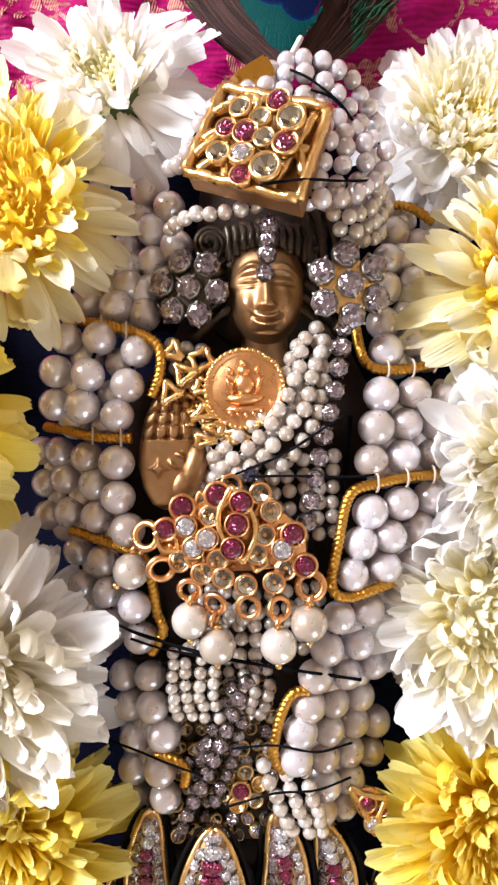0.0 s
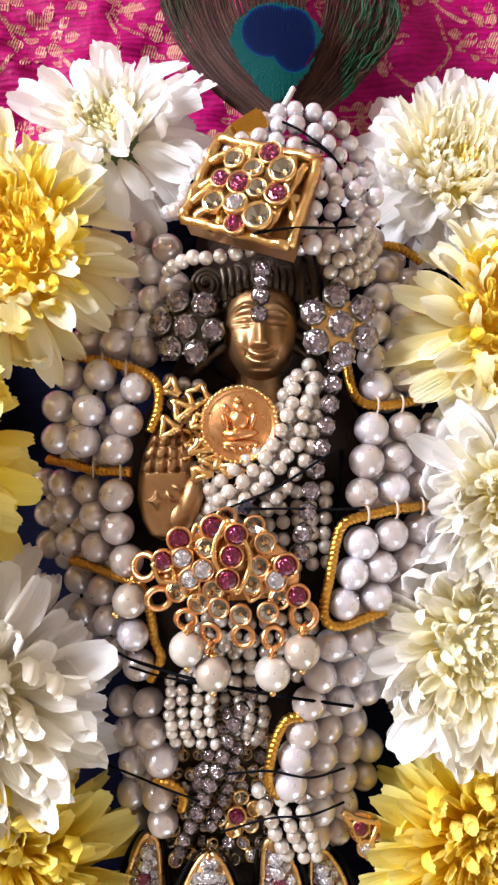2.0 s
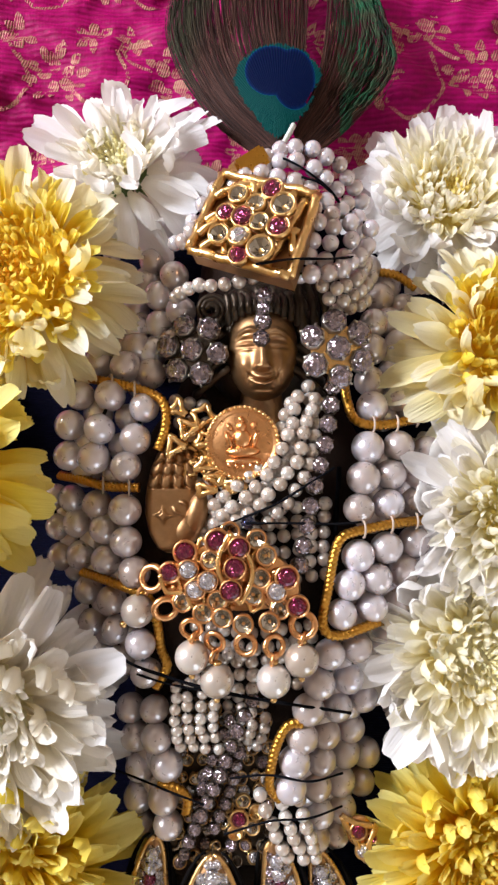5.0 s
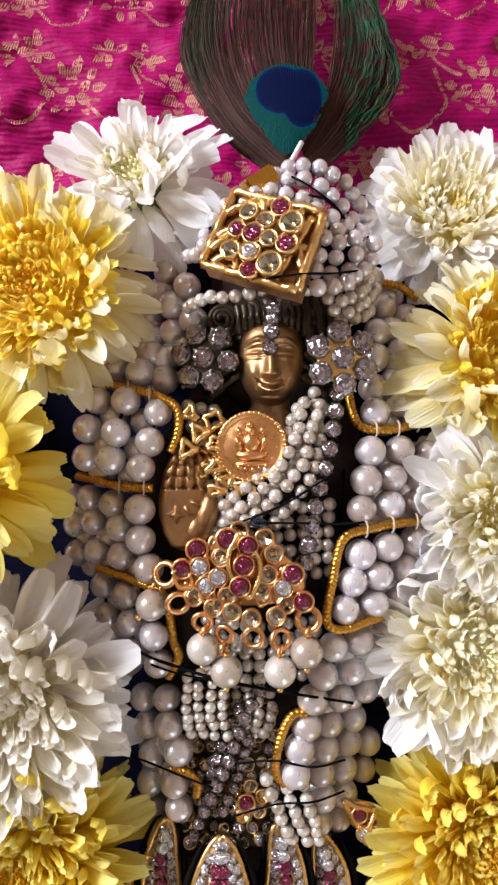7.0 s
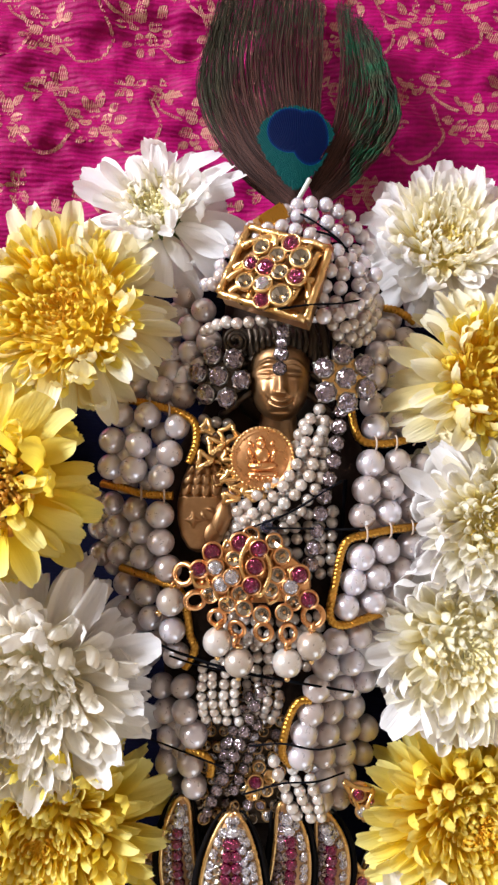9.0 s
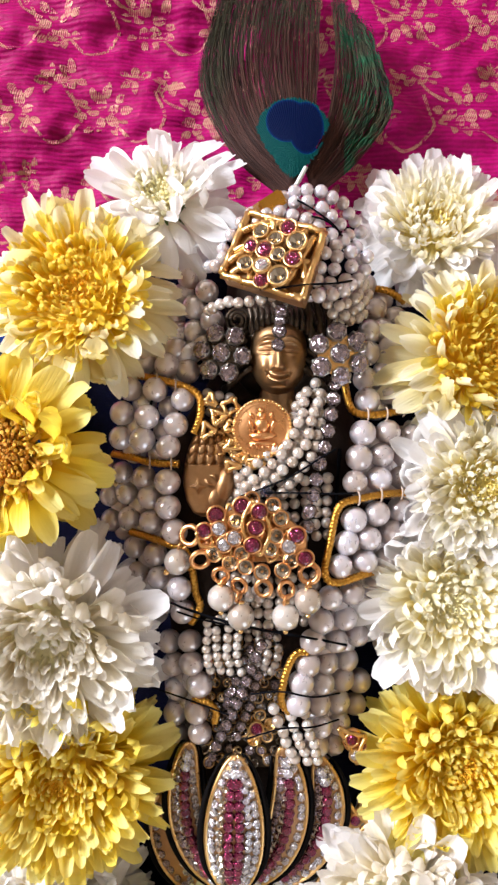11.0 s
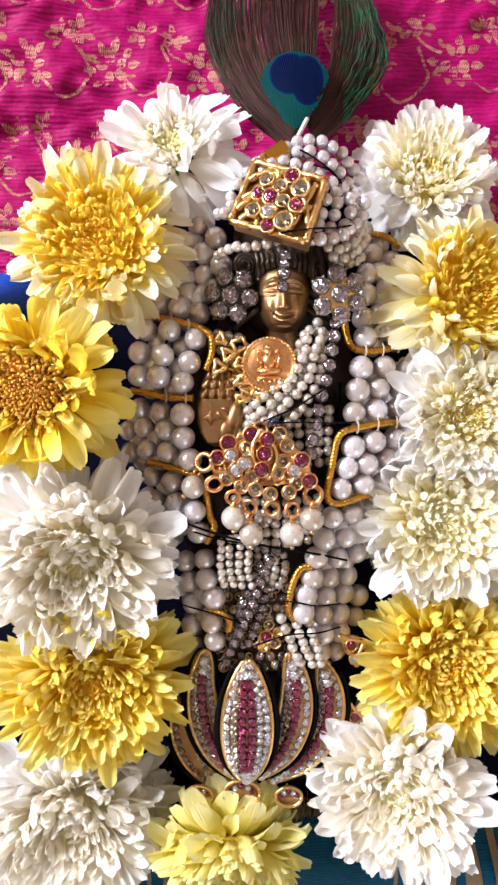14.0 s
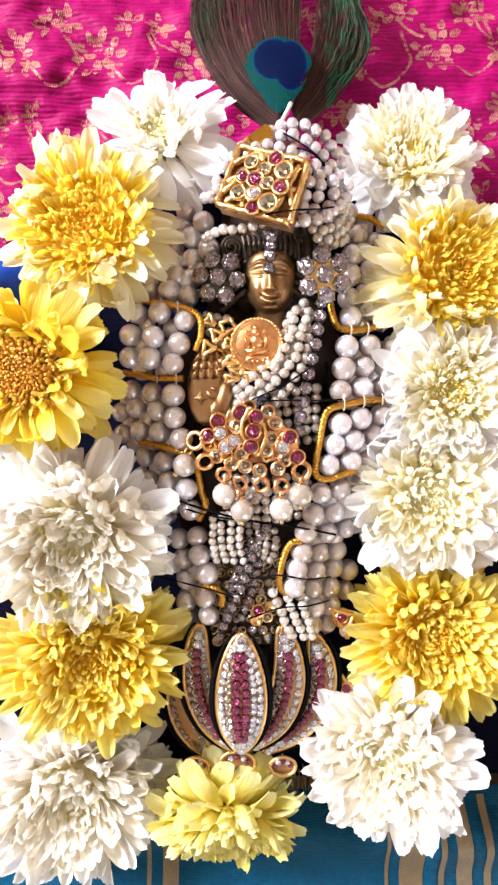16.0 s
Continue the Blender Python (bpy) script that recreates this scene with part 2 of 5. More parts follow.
def spline(points, step):
    """Evenly spaced points along a smooth line through the control points (mm)."""
    p = [Vector(q) for q in points]
    if len(p) == 2:
        fine = [p[0].lerp(p[1], i / 40) for i in range(41)]
    else:
        p = [p[0] * 2 - p[1]] + p + [p[-1] * 2 - p[-2]]
        fine = []
        for a, b, c, d in zip(p, p[1:], p[2:], p[3:]):
            for i in range(24):
                u = i / 24
                fine.append(0.5 * (2 * b + (c - a) * u + (2 * a - 5 * b + 4 * c - d) * u * u + (3 * b - a - 3 * c + d) * u ** 3))
        fine.append(p[-2])
    total = sum((b - a).length for a, b in zip(fine, fine[1:]))
    n = max(1, round(total / step))
    out, goal, run = [fine[0]], total / n, 0.0
    for a, b in zip(fine, fine[1:]):
        seg = (b - a).length
        while seg > 0 and run + seg >= goal - 1e-9 and len(out) < n:
            a = a.lerp(b, (goal - run) / seg)
            seg, run = (b - a).length, 0.0
            out.append(a)
        run += seg
    out.append(fine[-1])
    return out


def sweep(points, radius, sides=8, twist=0.0, ridges=0, depth=0.0, taper=None):
    """A tube along points (mm); ridges wind round it like the strands of a cord."""
    verts, up = [], Vector((0, 0, 1))
    for i, p in enumerate(points):
        way = (points[min(i + 1, len(points) - 1)] - points[max(i - 1, 0)]).normalized()
        side = way.cross(up)
        side = side.normalized() if side.length > 1e-4 else Vector((1, 0, 0))
        top = side.cross(way)
        for j in range(sides):
            a = 2 * math.pi * j / sides
            r = radius * (taper(i / (len(points) - 1)) if taper else 1) * (1 + depth * math.sin(ridges * a + twist * i))
            verts.append((p + side * (math.cos(a) * r) + top * (math.sin(a) * r)) * MM)
    faces = grid_faces(len(points), sides, True)
    faces += [tuple(range(sides - 1, -1, -1)), tuple(range(len(verts) - sides, len(verts)))]
    return verts, faces


def ball(r, seg=16, rings=10):
    bm = bmesh.new()
    bmesh.ops.create_uvsphere(bm, u_segments=seg, v_segments=rings, radius=r * MM)
    return bm


def tilt(n):
    """The turn that takes z to n."""
    return Vector(n).normalized().to_track_quat("Z", "Y")


# ---- the room: unseen, added to close in and bounce the light ----
def slab(name, lo, hi, material, label, category):
    lo, hi = Vector(lo), Vector(hi)
    bm = bmesh.new()
    bmesh.ops.create_cube(bm, size=1, matrix=Matrix.LocRotScale((lo + hi) / 2, None, hi - lo))
    return tagged(new(name, from_bm(name, bm, material, False)), label, category, kind="structure")


slab("floor", (-1.3, -1.9, -0.5), (1.5, 1.6, -0.45), CEMENT, "plain grey cement floor of the room", "floor")
slab("ceiling", (-1.3, -1.9, 2.2), (1.5, 1.6, 2.26), PLASTER, "unseen plain cream plaster ceiling, added to bounce light", "ceiling")
slab("wall_back", (-1.3, 1.5, -0.45), (1.5, 1.6, 2.2), PLASTER, "unseen plain cream plaster wall, added to bounce light", "wall")
slab("wall_side", (1.4, -1.9, -0.45), (1.5, 1.5, 2.2), PLASTER, "unseen plain cream plaster wall, added to bounce light", "wall")
slab("wall_window_low", (-1.3, -1.9, -0.45), (-1.2, 1.5, 0.55), PLASTER, "unseen cream wall under the window opening, added to bounce light", "wall")
slab("wall_window_high", (-1.3, -1.9, 1.10), (-1.2, 1.5, 2.2), PLASTER, "unseen cream wall over the window opening, added to bounce light", "wall")
slab("wall_window_near", (-1.3, -1.9, 0.55), (-1.2, 0.36, 1.10), PLASTER, "unseen cream wall beside the window opening, added to bounce light", "wall")
slab("wall_window_far", (-1.3, 0.88, 0.55), (-1.2, 1.5, 1.10), PLASTER, "unseen cream wall beside the window opening, added to bounce light", "wall")
# Unseen wall with an invented opening around the fill lamp.
slab("wall_opening_near", (-1.2, -1.9, -0.45), (0.45, -1.8, 2.2), PLASTER, "unseen cream wall beside the added fill opening", "wall")
slab("wall_opening_far", (1.35, -1.9, -0.45), (1.4, -1.8, 2.2), PLASTER, "unseen cream wall beside the added fill opening", "wall")
slab("wall_opening_top", (0.45, -1.9, 1.65), (1.35, -1.8, 2.2), PLASTER, "unseen cream wall over the added fill opening", "wall")
slab("low_table", (-0.45, -0.4, -0.45), (0.45, 0.45, -0.004), WOOD, "low brown wooden table under the cloths", "table")


# ---- cloths ----
MOTIFS = []  # centre, in mm, and turn of every woven flower
motif_rng = random.Random(4)
for row in range(-3, 7):
    for col in range(-6, 7):
        MOTIFS.append((col * 25 + (10.5 if row % 2 else 0) - 46 + motif_rng.uniform(-1.5, 1.5), 100 + row * 27 + motif_rng.uniform(-1.5, 1.5), motif_rng.uniform(-0.4, 0.4)))
SUNK = {}
for mx, my, mt in MOTIFS:
    for dx, dy, r in ((0, 0, 7.5), (9, 10, 4.2), (-9, 11, 4.2), (14, -6, 3.0)):
        SUNK.setdefault((int((mx + dx) // 16), int((my + dy) // 16)), []).append((mx + dx, my + dy, r))


def fold(x, y):
    """Height of the lower cloth over the table, in mm: soft folds, with the silk puffed up between the tighter gold weave."""
    n = noise.noise(Vector((x * 0.03, y * 0.045, 1.7)))
    m = noise.noise(Vector((x * 0.05, y * 0.13, 4.2)))
    p = noise.noise(Vector((x * 0.09, y * 0.30, 7.7)))
    q = noise.noise(Vector((x * 0.16, y * 0.34, 2.9)))
    low = 0.0
    i, j = int(x // 16), int(y // 16)
    for a in (i - 1, i, i + 1):
        for b in (j - 1, j, j + 1):
            for cx, cy, r in SUNK.get((a, b), ()):
                low = max(low, math.exp(-(((x - cx) ** 2 + (y - cy) ** 2) / (r * r)) ** 1.6))
    return 4.6 + 2.6 * n + 1.1 * math.sin(x * 0.05 + y * 0.11 + 2 * n) + 1.9 * m + 1.0 * p + 1.5 * q - 1.3 * low


def sheet(name, x0, x1, y0, y1, height, step, material, label, category):
    nx, ny = int((x1 - x0) / step) + 1, int((y1 - y0) / step) + 1
    verts = [V((x0 + (x1 - x0) * i / (nx - 1), y0 + (y1 - y0) * j / (ny - 1), 0)) for j in range(ny) for i in range(nx)]
    for v in verts:
        v.z = height(v.x / MM, v.y / MM) * MM
    faces = grid_faces(ny, nx)
    rim = list(range(nx)) + [j * nx + nx - 1 for j in range(1, ny)] + [ny * nx - 1 - i for i in range(1, nx)] + [j * nx for j in range(ny - 2, 0, -1)]
    base = len(verts)
    verts += [verts[i] - Vector((0, 0, 0.0005)) for i in rim]
    faces += [(rim[k], base + k, base + (k + 1) % len(rim), rim[(k + 1) % len(rim)]) for k in range(len(rim))]
    return tagged(new(name, mesh(name, verts, faces, material)), label, category)


pink = sheet("magenta_cloth", -300, 300, 30, 320, fold, 1.25, PINK_SILK, "magenta silk brocade cloth with gold woven flowers, ribbed and slightly wrinkled", "cloth")
tagged(pink, kind="structure")


def leaf_patch(cx, cy, ang, length, width, lift):
    """One almond patch of gold weave laid on the brocade."""
    d, s = Vector((math.cos(ang), math.sin(ang), 0)), Vector((-math.sin(ang), math.cos(ang), 0))
    verts, n = [], 7
    for i in range(n):
        u = i / (n - 1)
        w = width * 0.5 * (math.sin(math.pi * min(1, 0.12 + u * 0.86)) ** 0.8)
        for side in (-1, 0, 1):
            p = Vector((cx, cy, 0)) + d * (length * u) + s * (w * side)
            verts.append(V((p.x, p.y, fold(p.x, p.y) + lift)))
    return verts, grid_faces(n, 3)


def ribbon_patch(points, width, lift):
    pts = spline(points, 1.2)
    verts = []
    for i, p in enumerate(pts):
        way = (pts[min(i + 1, len(pts) - 1)] - pts[max(i - 1, 0)]).normalized()
        s = Vector((-way.y, way.x, 0)) * width * 0.5
        for q in (p - s, p + s):
            verts.append(V((q.x, q.y, fold(q.x, q.y) + lift)))
    return verts, grid_faces(len(pts), 2)


def brocade():
    rng = random.Random(4)
    out = []
    h = 0.05
    for cx, cy, turn in MOTIFS:
        for k in range(5):  # a spray of paired leaves
            a = turn + 0.5 + k * math.pi / 2.5 + rng.uniform(-0.2, 0.2)
            out.append(leaf_patch(cx + 1.4 * math.cos(a), cy + 1.4 * math.sin(a), a, rng.uniform(3.6, 4.8), rng.uniform(2.4, 3.4), h))
            for b in (a - 0.34, a + 0.30):
                if rng.random() < 0.85:
                    out.append(leaf_patch(cx + 5.0 * math.cos(b), cy + 4.6 * math.sin(b), b + rng.uniform(-0.3, 0.3), rng.uniform(3.0, 4.2), rng.uniform(2.0, 2.8), h))
        for k, (dx, dy) in enumerate(((9, 10), (-9, 11))):
            for j in range(5):
                a = turn + 0.6 + k + j * 1.0 + rng.uniform(-0.2, 0.2)
                out.append(leaf_patch(cx + dx + 0.8 * math.cos(a), cy + dy + 0.8 * math.sin(a), a, rng.uniform(3.2, 4.6), rng.uniform(2.0, 2.8), h))
        out.append(ribbon_patch([(cx + 3, cy - 3, 0), (cx + 10, cy - 9, 0), (cx + 18, cy - 3, 0), (cx + 15, cy + 6, 0)], 0.9, h))
        out.append(ribbon_patch([(cx - 4, cy + 2, 0), (cx - 9, cy + 4, 0), (cx - 12, cy + 9, 0)], 0.8, h))
    return joined([p for p in out if min(v[1] for v in p[0]) > 0.033])


tagged(part("gold_weave", mesh("gold_weave", *brocade(), BROCADE_GOLD), pink, label="dull gold flowers and vines woven into the silk"), kind="stuff")


def under(x, y):
    n = noise.noise(Vector((x * 0.04, y * 0.04, 5.1)))
    return 3.0 + 1.5 * n


sheet("shaded_blue_cloth", -130, 120, -126, 33, under, 3, SHADED_SILK, "dark blue silk cloth spread beneath the statue and flowers, blackened for the shade there", "cloth")


def tuck(x, y):
    n = noise.noise(Vector((x * 0.05, y * 0.05, 3.3)))
    return 11.0 + 1.0 * n - 0.0012 * (x - 3) ** 2


sheet("shaded_blue_tuck", -44, 54, 29, 66, tuck, 2.5, SHADED_SILK, "dark blue silk tucked behind the crown over the brocade, blackened for the shade there", "cloth")


def bunch(x, y):
    n = noise.noise(Vector((x * 0.06, y * 0.05, 2.1)))
    return 8 + 2.5 * n + 24 * math.exp(-((x + 80) / 13) ** 2 - ((y - 24) / 14) ** 2) + 0.8 * math.sin(x * 0.35 + y * 0.2)


sheet("royal_blue_cloth", -115, -60, 4, 37, bunch, 2, BLUE_SILK, "bright royal blue silk bunched beside the flowers, lit part of the blue cloth", "cloth")


def front(x, y):
    n = noise.noise(Vector((x * 0.03, y * 0.05, 9.1)))
    return 5.0 + 2.0 * n + 7.0 * math.exp(-((y + 140 + 0.05 * x) / 9.0) ** 2) + 1.3 * math.sin(x * 0.10 + y * 0.03) + 2.0 * math.exp(-((x - 52) / 4) ** 2)


teal = sheet("teal_cloth", -260, 260, -330, -129, front, 2, TEAL_SILK, "teal silk cloth with gold striped border, folded in front", "cloth")


def gold_band(x, width, slant):
    pts = [(x + slant * k, -131 - 12 * k, 0) for k in range(9)]
    fine, verts = spline(pts, 1.5), []
    for p in fine:
        for q in (-1, -0.33, 0.33, 1):
            verts.append(V((p.x + q * width / 2, p.y, front(p.x + q * width / 2, p.y) + 0.35)))
    return mesh("gold_band", verts, grid_faces(len(fine), 4), TEAL_GOLD)


for x, width, slant in ((38, 1.2, 0.2), (45, 7.0, 0.4), (54, 2.0, 0.5), (60, 5.0, 1.2), (68, 2.4, 1.0), (-30, 5.2, -0.5), (-37, 1.4, -0.5)):
    part("gold_band", gold_band(x, width, slant), teal, label="woven gold stripe")


def fringe():
    rng, out = random.Random(31), []
    for k in range(420):
        x = rng.uniform(-45, 62)
        y = -130 + 0.02 * x + rng.uniform(-0.5, 1)
        z = front(x, y)
        tip = (x + rng.uniform(-1.5, 1.5), y + rng.uniform(4, 8), z + rng.uniform(-1.5, 3.5))
        out.append(sweep(spline([(x, y, z + 0.2), (x + rng.uniform(-0.6, 0.6), y + 2.5, z + 1.6), tip], 1.4), 0.16, 4))
    return joined(out)


tagged(part("fringe", mesh("fringe", *fringe(), TEAL_GOLD), teal, label="frayed golden brown fringe"), kind="stuff")


# ---- chrysanthemums ----
def petal_mesh(name, length, width, cup, bend, tipw, notch, material, seed):
    """A petal along +y from its base: cupped and ridged across, bent and twisted along, with a curled, uneven tip."""
    rng = random.Random(seed)
    steps = (0.0, 0.15, 0.32, 0.48, 0.63, 0.76, 0.87, 0.95, 1.0)
    nw = 7
    verts, ang, y, z, before = [], 0.0, 0.0, 0.0, 0.0
    ripple, skew, twist, curl = rng.uniform(0, 6), rng.uniform(-0.12, 0.12), rng.uniform(-0.4, 0.4), rng.uniform(-0.7, 0.9)
    jag = [rng.uniform(-0.03, 0.03) for _ in range(nw)]
    for u in steps:
        ang += bend * (u - before) + (curl * (u - before) / 0.4 if u > 0.6 else 0.0)
        y += math.cos(ang) * length * (u - before)
        z += math.sin(ang) * length * (u - before)
        before = u
        end = max(0.0, (u - 0.6) / 0.4)
        w = width * 0.5 * (0.32 + 0.68 * math.sin(min(1, u * 1.3) * math.pi / 2)) * math.sqrt(max(0.0, 1 - end * end * (1 - tipw * tipw)))
        turn = twist * u * u
        for j in range(nw):
            s = j / (nw - 1) * 2 - 1
            lift = cup * width * (s * s) * (0.45 + 0.55 * math.sin(math.pi * min(1, u * 0.9))) + 0.06 * width * math.sin(4 * u + ripple + 2 * s)
            lift += 0.030 * width * math.cos(3 * math.pi * s) * min(1, 3 * u) + 0.08 * width * s * abs(s) * math.sin(9 * u + ripple) * u
            pull = -length * (0.05 * s * s * end + notch * end ** 4 * (1 - abs(s)) + jag[j] * end)
            x, lift = s * w * math.cos(turn) - lift * math.sin(turn), s * w * math.sin(turn) + lift * math.cos(turn)
            verts.append(V((x + skew * width * u * u * 3, y + math.cos(ang) * pull - math.sin(ang) * lift, z + math.sin(ang) * pull + math.cos(ang) * lift)))
    return mesh(name, verts, grid_faces(len(steps), nw), material)


PETALS = {}


def petal_set(material):
    """Shared petal shapes of one colour: broad flat ones, curled ones, small incurved ones and narrow fingers."""
    if material.name not in PETALS:
        flat = [petal_mesh("petal", 16, w, c, b, t, n, material, i) for i, (w, c, b, t, n) in enumerate(
            ((5.6, 0.14, -0.35, 0.62, 0.03), (5.0, 0.24, 0.5, 0.6, 0.0), (5.9, 0.10, 0.2, 0.62, 0.05), (5.2, 0.18, -0.8, 0.6, 0.02), (4.7, -0.18, -0.4, 0.55, 0.0), (5.4, 0.2, 0.9, 0.6, 0.02)))]
        curl = [petal_mesh("petal", 16, w, c, b, t, n, material, 10 + i) for i, (w, c, b, t, n) in enumerate(
            ((5.4, 0.34, 0.6, 0.62, 0.03), (4.9, 0.42, 1.1, 0.62, 0.04), (5.4, 0.30, 0.1, 0.6, 0.03), (4.7, 0.36, -0.6, 0.6, 0.0), (4.5, 0.55, 0.4, 0.62, 0.0), (5.0, 0.4, 1.8, 0.6, 0.0)))]
        inner = [petal_mesh("petal", 16, w, c, b, t, n, INNER_WHITE if material is WHITE_PETAL else material, 20 + i) for i, (w, c, b, t, n) in enumerate(
            ((5.4, 0.5, 1.1, 0.75, 0.0), (5.0, 0.6, 1.7, 0.6, 0.02), (5.6, 0.5, 0.6, 0.6, 0.03), (4.6, 0.7, 1.4, 0.6, 0.0)))]
        finger = [petal_mesh("petal", 16, w, c, b, t, n, INNER_WHITE if material is WHITE_PETAL else material, 40 + i) for i, (w, c, b, t, n) in enumerate(
            ((4.4, 0.34, 0.5, 0.66, 0.0), (4.0, 0.42, 0.8, 0.6, 0.02), (4.8, 0.28, 0.3, 0.66, 0.03), (3.9, 0.36, 0.1, 0.6, 0.0), (4.4, 0.5, 0.9, 0.7, 0.0)))]
        PETALS[material.name] = (flat, curl, inner, finger)
    return PETALS[material.name]


def florets(radius, dome, count, size, rng, lean=1.5):
    """The packed small florets of a flower's centre."""
    out = []
    for i in range(count):
        u = (i + 0.5) / count
        r, a = radius * math.sqrt(u), i * 2.39996
        x, y = r * math.cos(a), r * math.sin(a)
        z = dome * (1 - u * u * 0.9) - dome * 0.25 * math.exp(-u * 18)
        n = Vector((x * lean / radius, y * lean / radius, 1)).normalized() + Vector((rng.uniform(-.4, .4), rng.uniform(-.4, .4), 0))
        q, h, s = tilt(n), size * rng.uniform(1.3, 2.2) * (0.5 + 2.0 * u * u), size * rng.uniform(0.40, 0.56) * (0.55 + 0.6 * u)
        verts = []
        for k, (hh, rr) in enumerate(((-0.6, 0.55), (0.3, 0.62), (0.78, 0.85), (1.0, 1.05), (0.92, 0.35))):
            for j in range(6):
                b = j * 1.0472
                verts.append((Vector((x, y, z)) + q @ Vector((math.cos(b) * rr * s, math.sin(b) * rr * s, hh * h))) * MM)
        out.append((verts, grid_faces(5, 6, True) + [(24, 25, 26, 27, 28, 29)]))
    return joined(out)


def chrysanthemum(at, facing, size, petals, layers, disc, label, seed, broad=1.0):
    """layers: rings (how many, length in mm, rise in degrees, base radius, base height, shape) and spirals (how many, outer radius, least and most length, colour if not that of the petals); disc: (radius, dome, count, floret size, material)."""
    rng = random.Random(seed)
    root = thing("chrysanthemum", at, label, "flower", "chrysanthemums round the statue", rot=tilt(facing))
    shapes = petal_set(petals)
    for layer in layers:
        if len(layer) < 6:
            count, reach, least, most = layer[:4]
            fingers = petal_set(layer[4] if len(layer) == 5 else petals)[3]
            for i in range(count):
                u = (i + 0.5) / count
                a, r = i * 2.39996 + rng.uniform(-0.1, 0.1), 1.2 + (reach - 1.2) * math.sqrt(u)
                s = (least + (most - least) * u) / 16 * rng.uniform(0.88, 1.1) * size
                rot = Euler((radians(80 - 60 * u + rng.uniform(-6, 6)), radians(rng.uniform(-12, 12)), a - math.pi / 2), "XYZ")
                m = Matrix.LocRotScale(V((r * math.cos(a), r * math.sin(a), 3.0 - 2.8 * u)) * size, rot, (s * rng.uniform(0.9, 1.15) * (1.5 - 0.5 * u), s, s))
                part("petal", rng.choice(fingers), root, m)
            continue
        count, length, rise, r0, h0, shape = layer
        off = rng.uniform(0, 6)
        for i in range(count):
            a = off + 2 * math.pi * (i + rng.uniform(-0.28, 0.28)) / count
            e = rise + rng.uniform(-12, 12)
            s = length / 16 * rng.uniform(0.74, 1.1) * size
            wide = s * rng.uniform(0.78, 1.08) * broad if length > 12 else s * rng.uniform(0.75, 1.15)
            rot = Euler((radians(e), radians(rng.uniform(-30, 30)), a - math.pi / 2), "XYZ")
            m = Matrix.LocRotScale(V((r0 * math.cos(a), r0 * math.sin(a), h0 + rng.uniform(-0.5, 0.5))) * size, rot, (wide, s, s))
            part("petal", rng.choice(shapes[shape]), root, m)
    if not disc:
        disc = (3.0, 3.4, 30, 1.0, PALE_FLORET if petals is WHITE_PETAL else YELLOW_FLORET)
    if disc:
        radius, dome, count, fs, material = disc
        part("flower_centre", mesh("flower_centre", *florets(radius * size, dome * size, count, fs, rng), material), root)
        wide = max(radius * 0.98, 0.92 * layers[-1][1] if len(layers[-1]) < 6 else 0.0)
        bed = ball(wide * size, 24, 12)
        bmesh.ops.scale(bed, vec=(1, 1, dome * 0.85 / wide), verts=bed.verts)
        part("centre_bed", from_bm("centre_bed", bed, material), root, Matrix.Translation(V((0, 0, -0.3))))
    calyx = ball(5.6 * size, 16, 8)
    bmesh.ops.scale(calyx, vec=(1, 1, 0.6), verts=calyx.verts)
    part("calyx", from_bm("calyx", calyx, GREEN), root, Matrix.Translation(V((0, 0, -5.5 * size))), "green calyx")
    q = tilt(facing).inverted()
    foot = q @ (Vector((at[0], at[1], 4)) - Vector(at))
    if at[2] > 14:
        part("stem", mesh("stem", *sweep(spline([(0, 0, -5 * size), tuple(Vector((0, 0, -10 * size)).lerp(foot, 0.4)), tuple(foot)], 3), 1.6, 8), GREEN), root, label="cut green stem")
    return root


DAISY = [(20, 14, -38, 8, -4.5, 0), (22, 16, -18, 8, -3.5, 0), (24, 16.5, -4, 8, -2.2, 0), (22, 15.5, 8, 8.5, -1.2, 0), (18, 13, 22, 9, 0, 1), (20, 9.5, 32, 9.5, 0.4, 1), (250, 11.6, 2.6, 7.6, CORE_PETAL)]
HEART = [(20, 14, -38, 8, -4.5, 0), (22, 16, -18, 8, -3.5, 0), (24, 16.5, -4, 8, -2.2, 0), (24, 15.5, 10, 8, -1.2, 0), (22, 13, 24, 8, 0, 1), (24, 9.5, 36, 7.5, 0.6, 1), (30, 6.0, 50, 7.4, 1.2, 3)]
FULL = [(22, 14, -46, 7, -4.5, 0), (28, 16, -27, 7, -3.5, 0), (30, 16.8, -11, 7, -2.4, 0), (30, 16.2, 2, 7.5, -1.6, 1), (32, 14.6, 14, 8, -0.8, 1), (215, 9.6, 3.2, 12.0)]
SPIKY = [(22, 14, -44, 7.5, -4.5, 0), (26, 16, -24, 7.5, -3.4, 0), (28, 16.8, -8, 7.5, -2.2, 0), (30, 15.6, 5, 8, -1.4, 1), (32, 13.4, 17, 8.4, -0.6, 1), (205, 9.4, 2.6, 10.4, LEMON_CORE)]
DENSE = [(26, 14.5, -44, 7.5, -4.5, 0), (32, 16.2, -26, 7.5, -3.4, 3), (36, 17, -10, 7.5, -2.2, 3), (38, 16, 3, 8, -1.4, 3), (38, 14.2, 15, 8.4, -0.6, 3), (250, 10.2, 2.4, 11.0)]
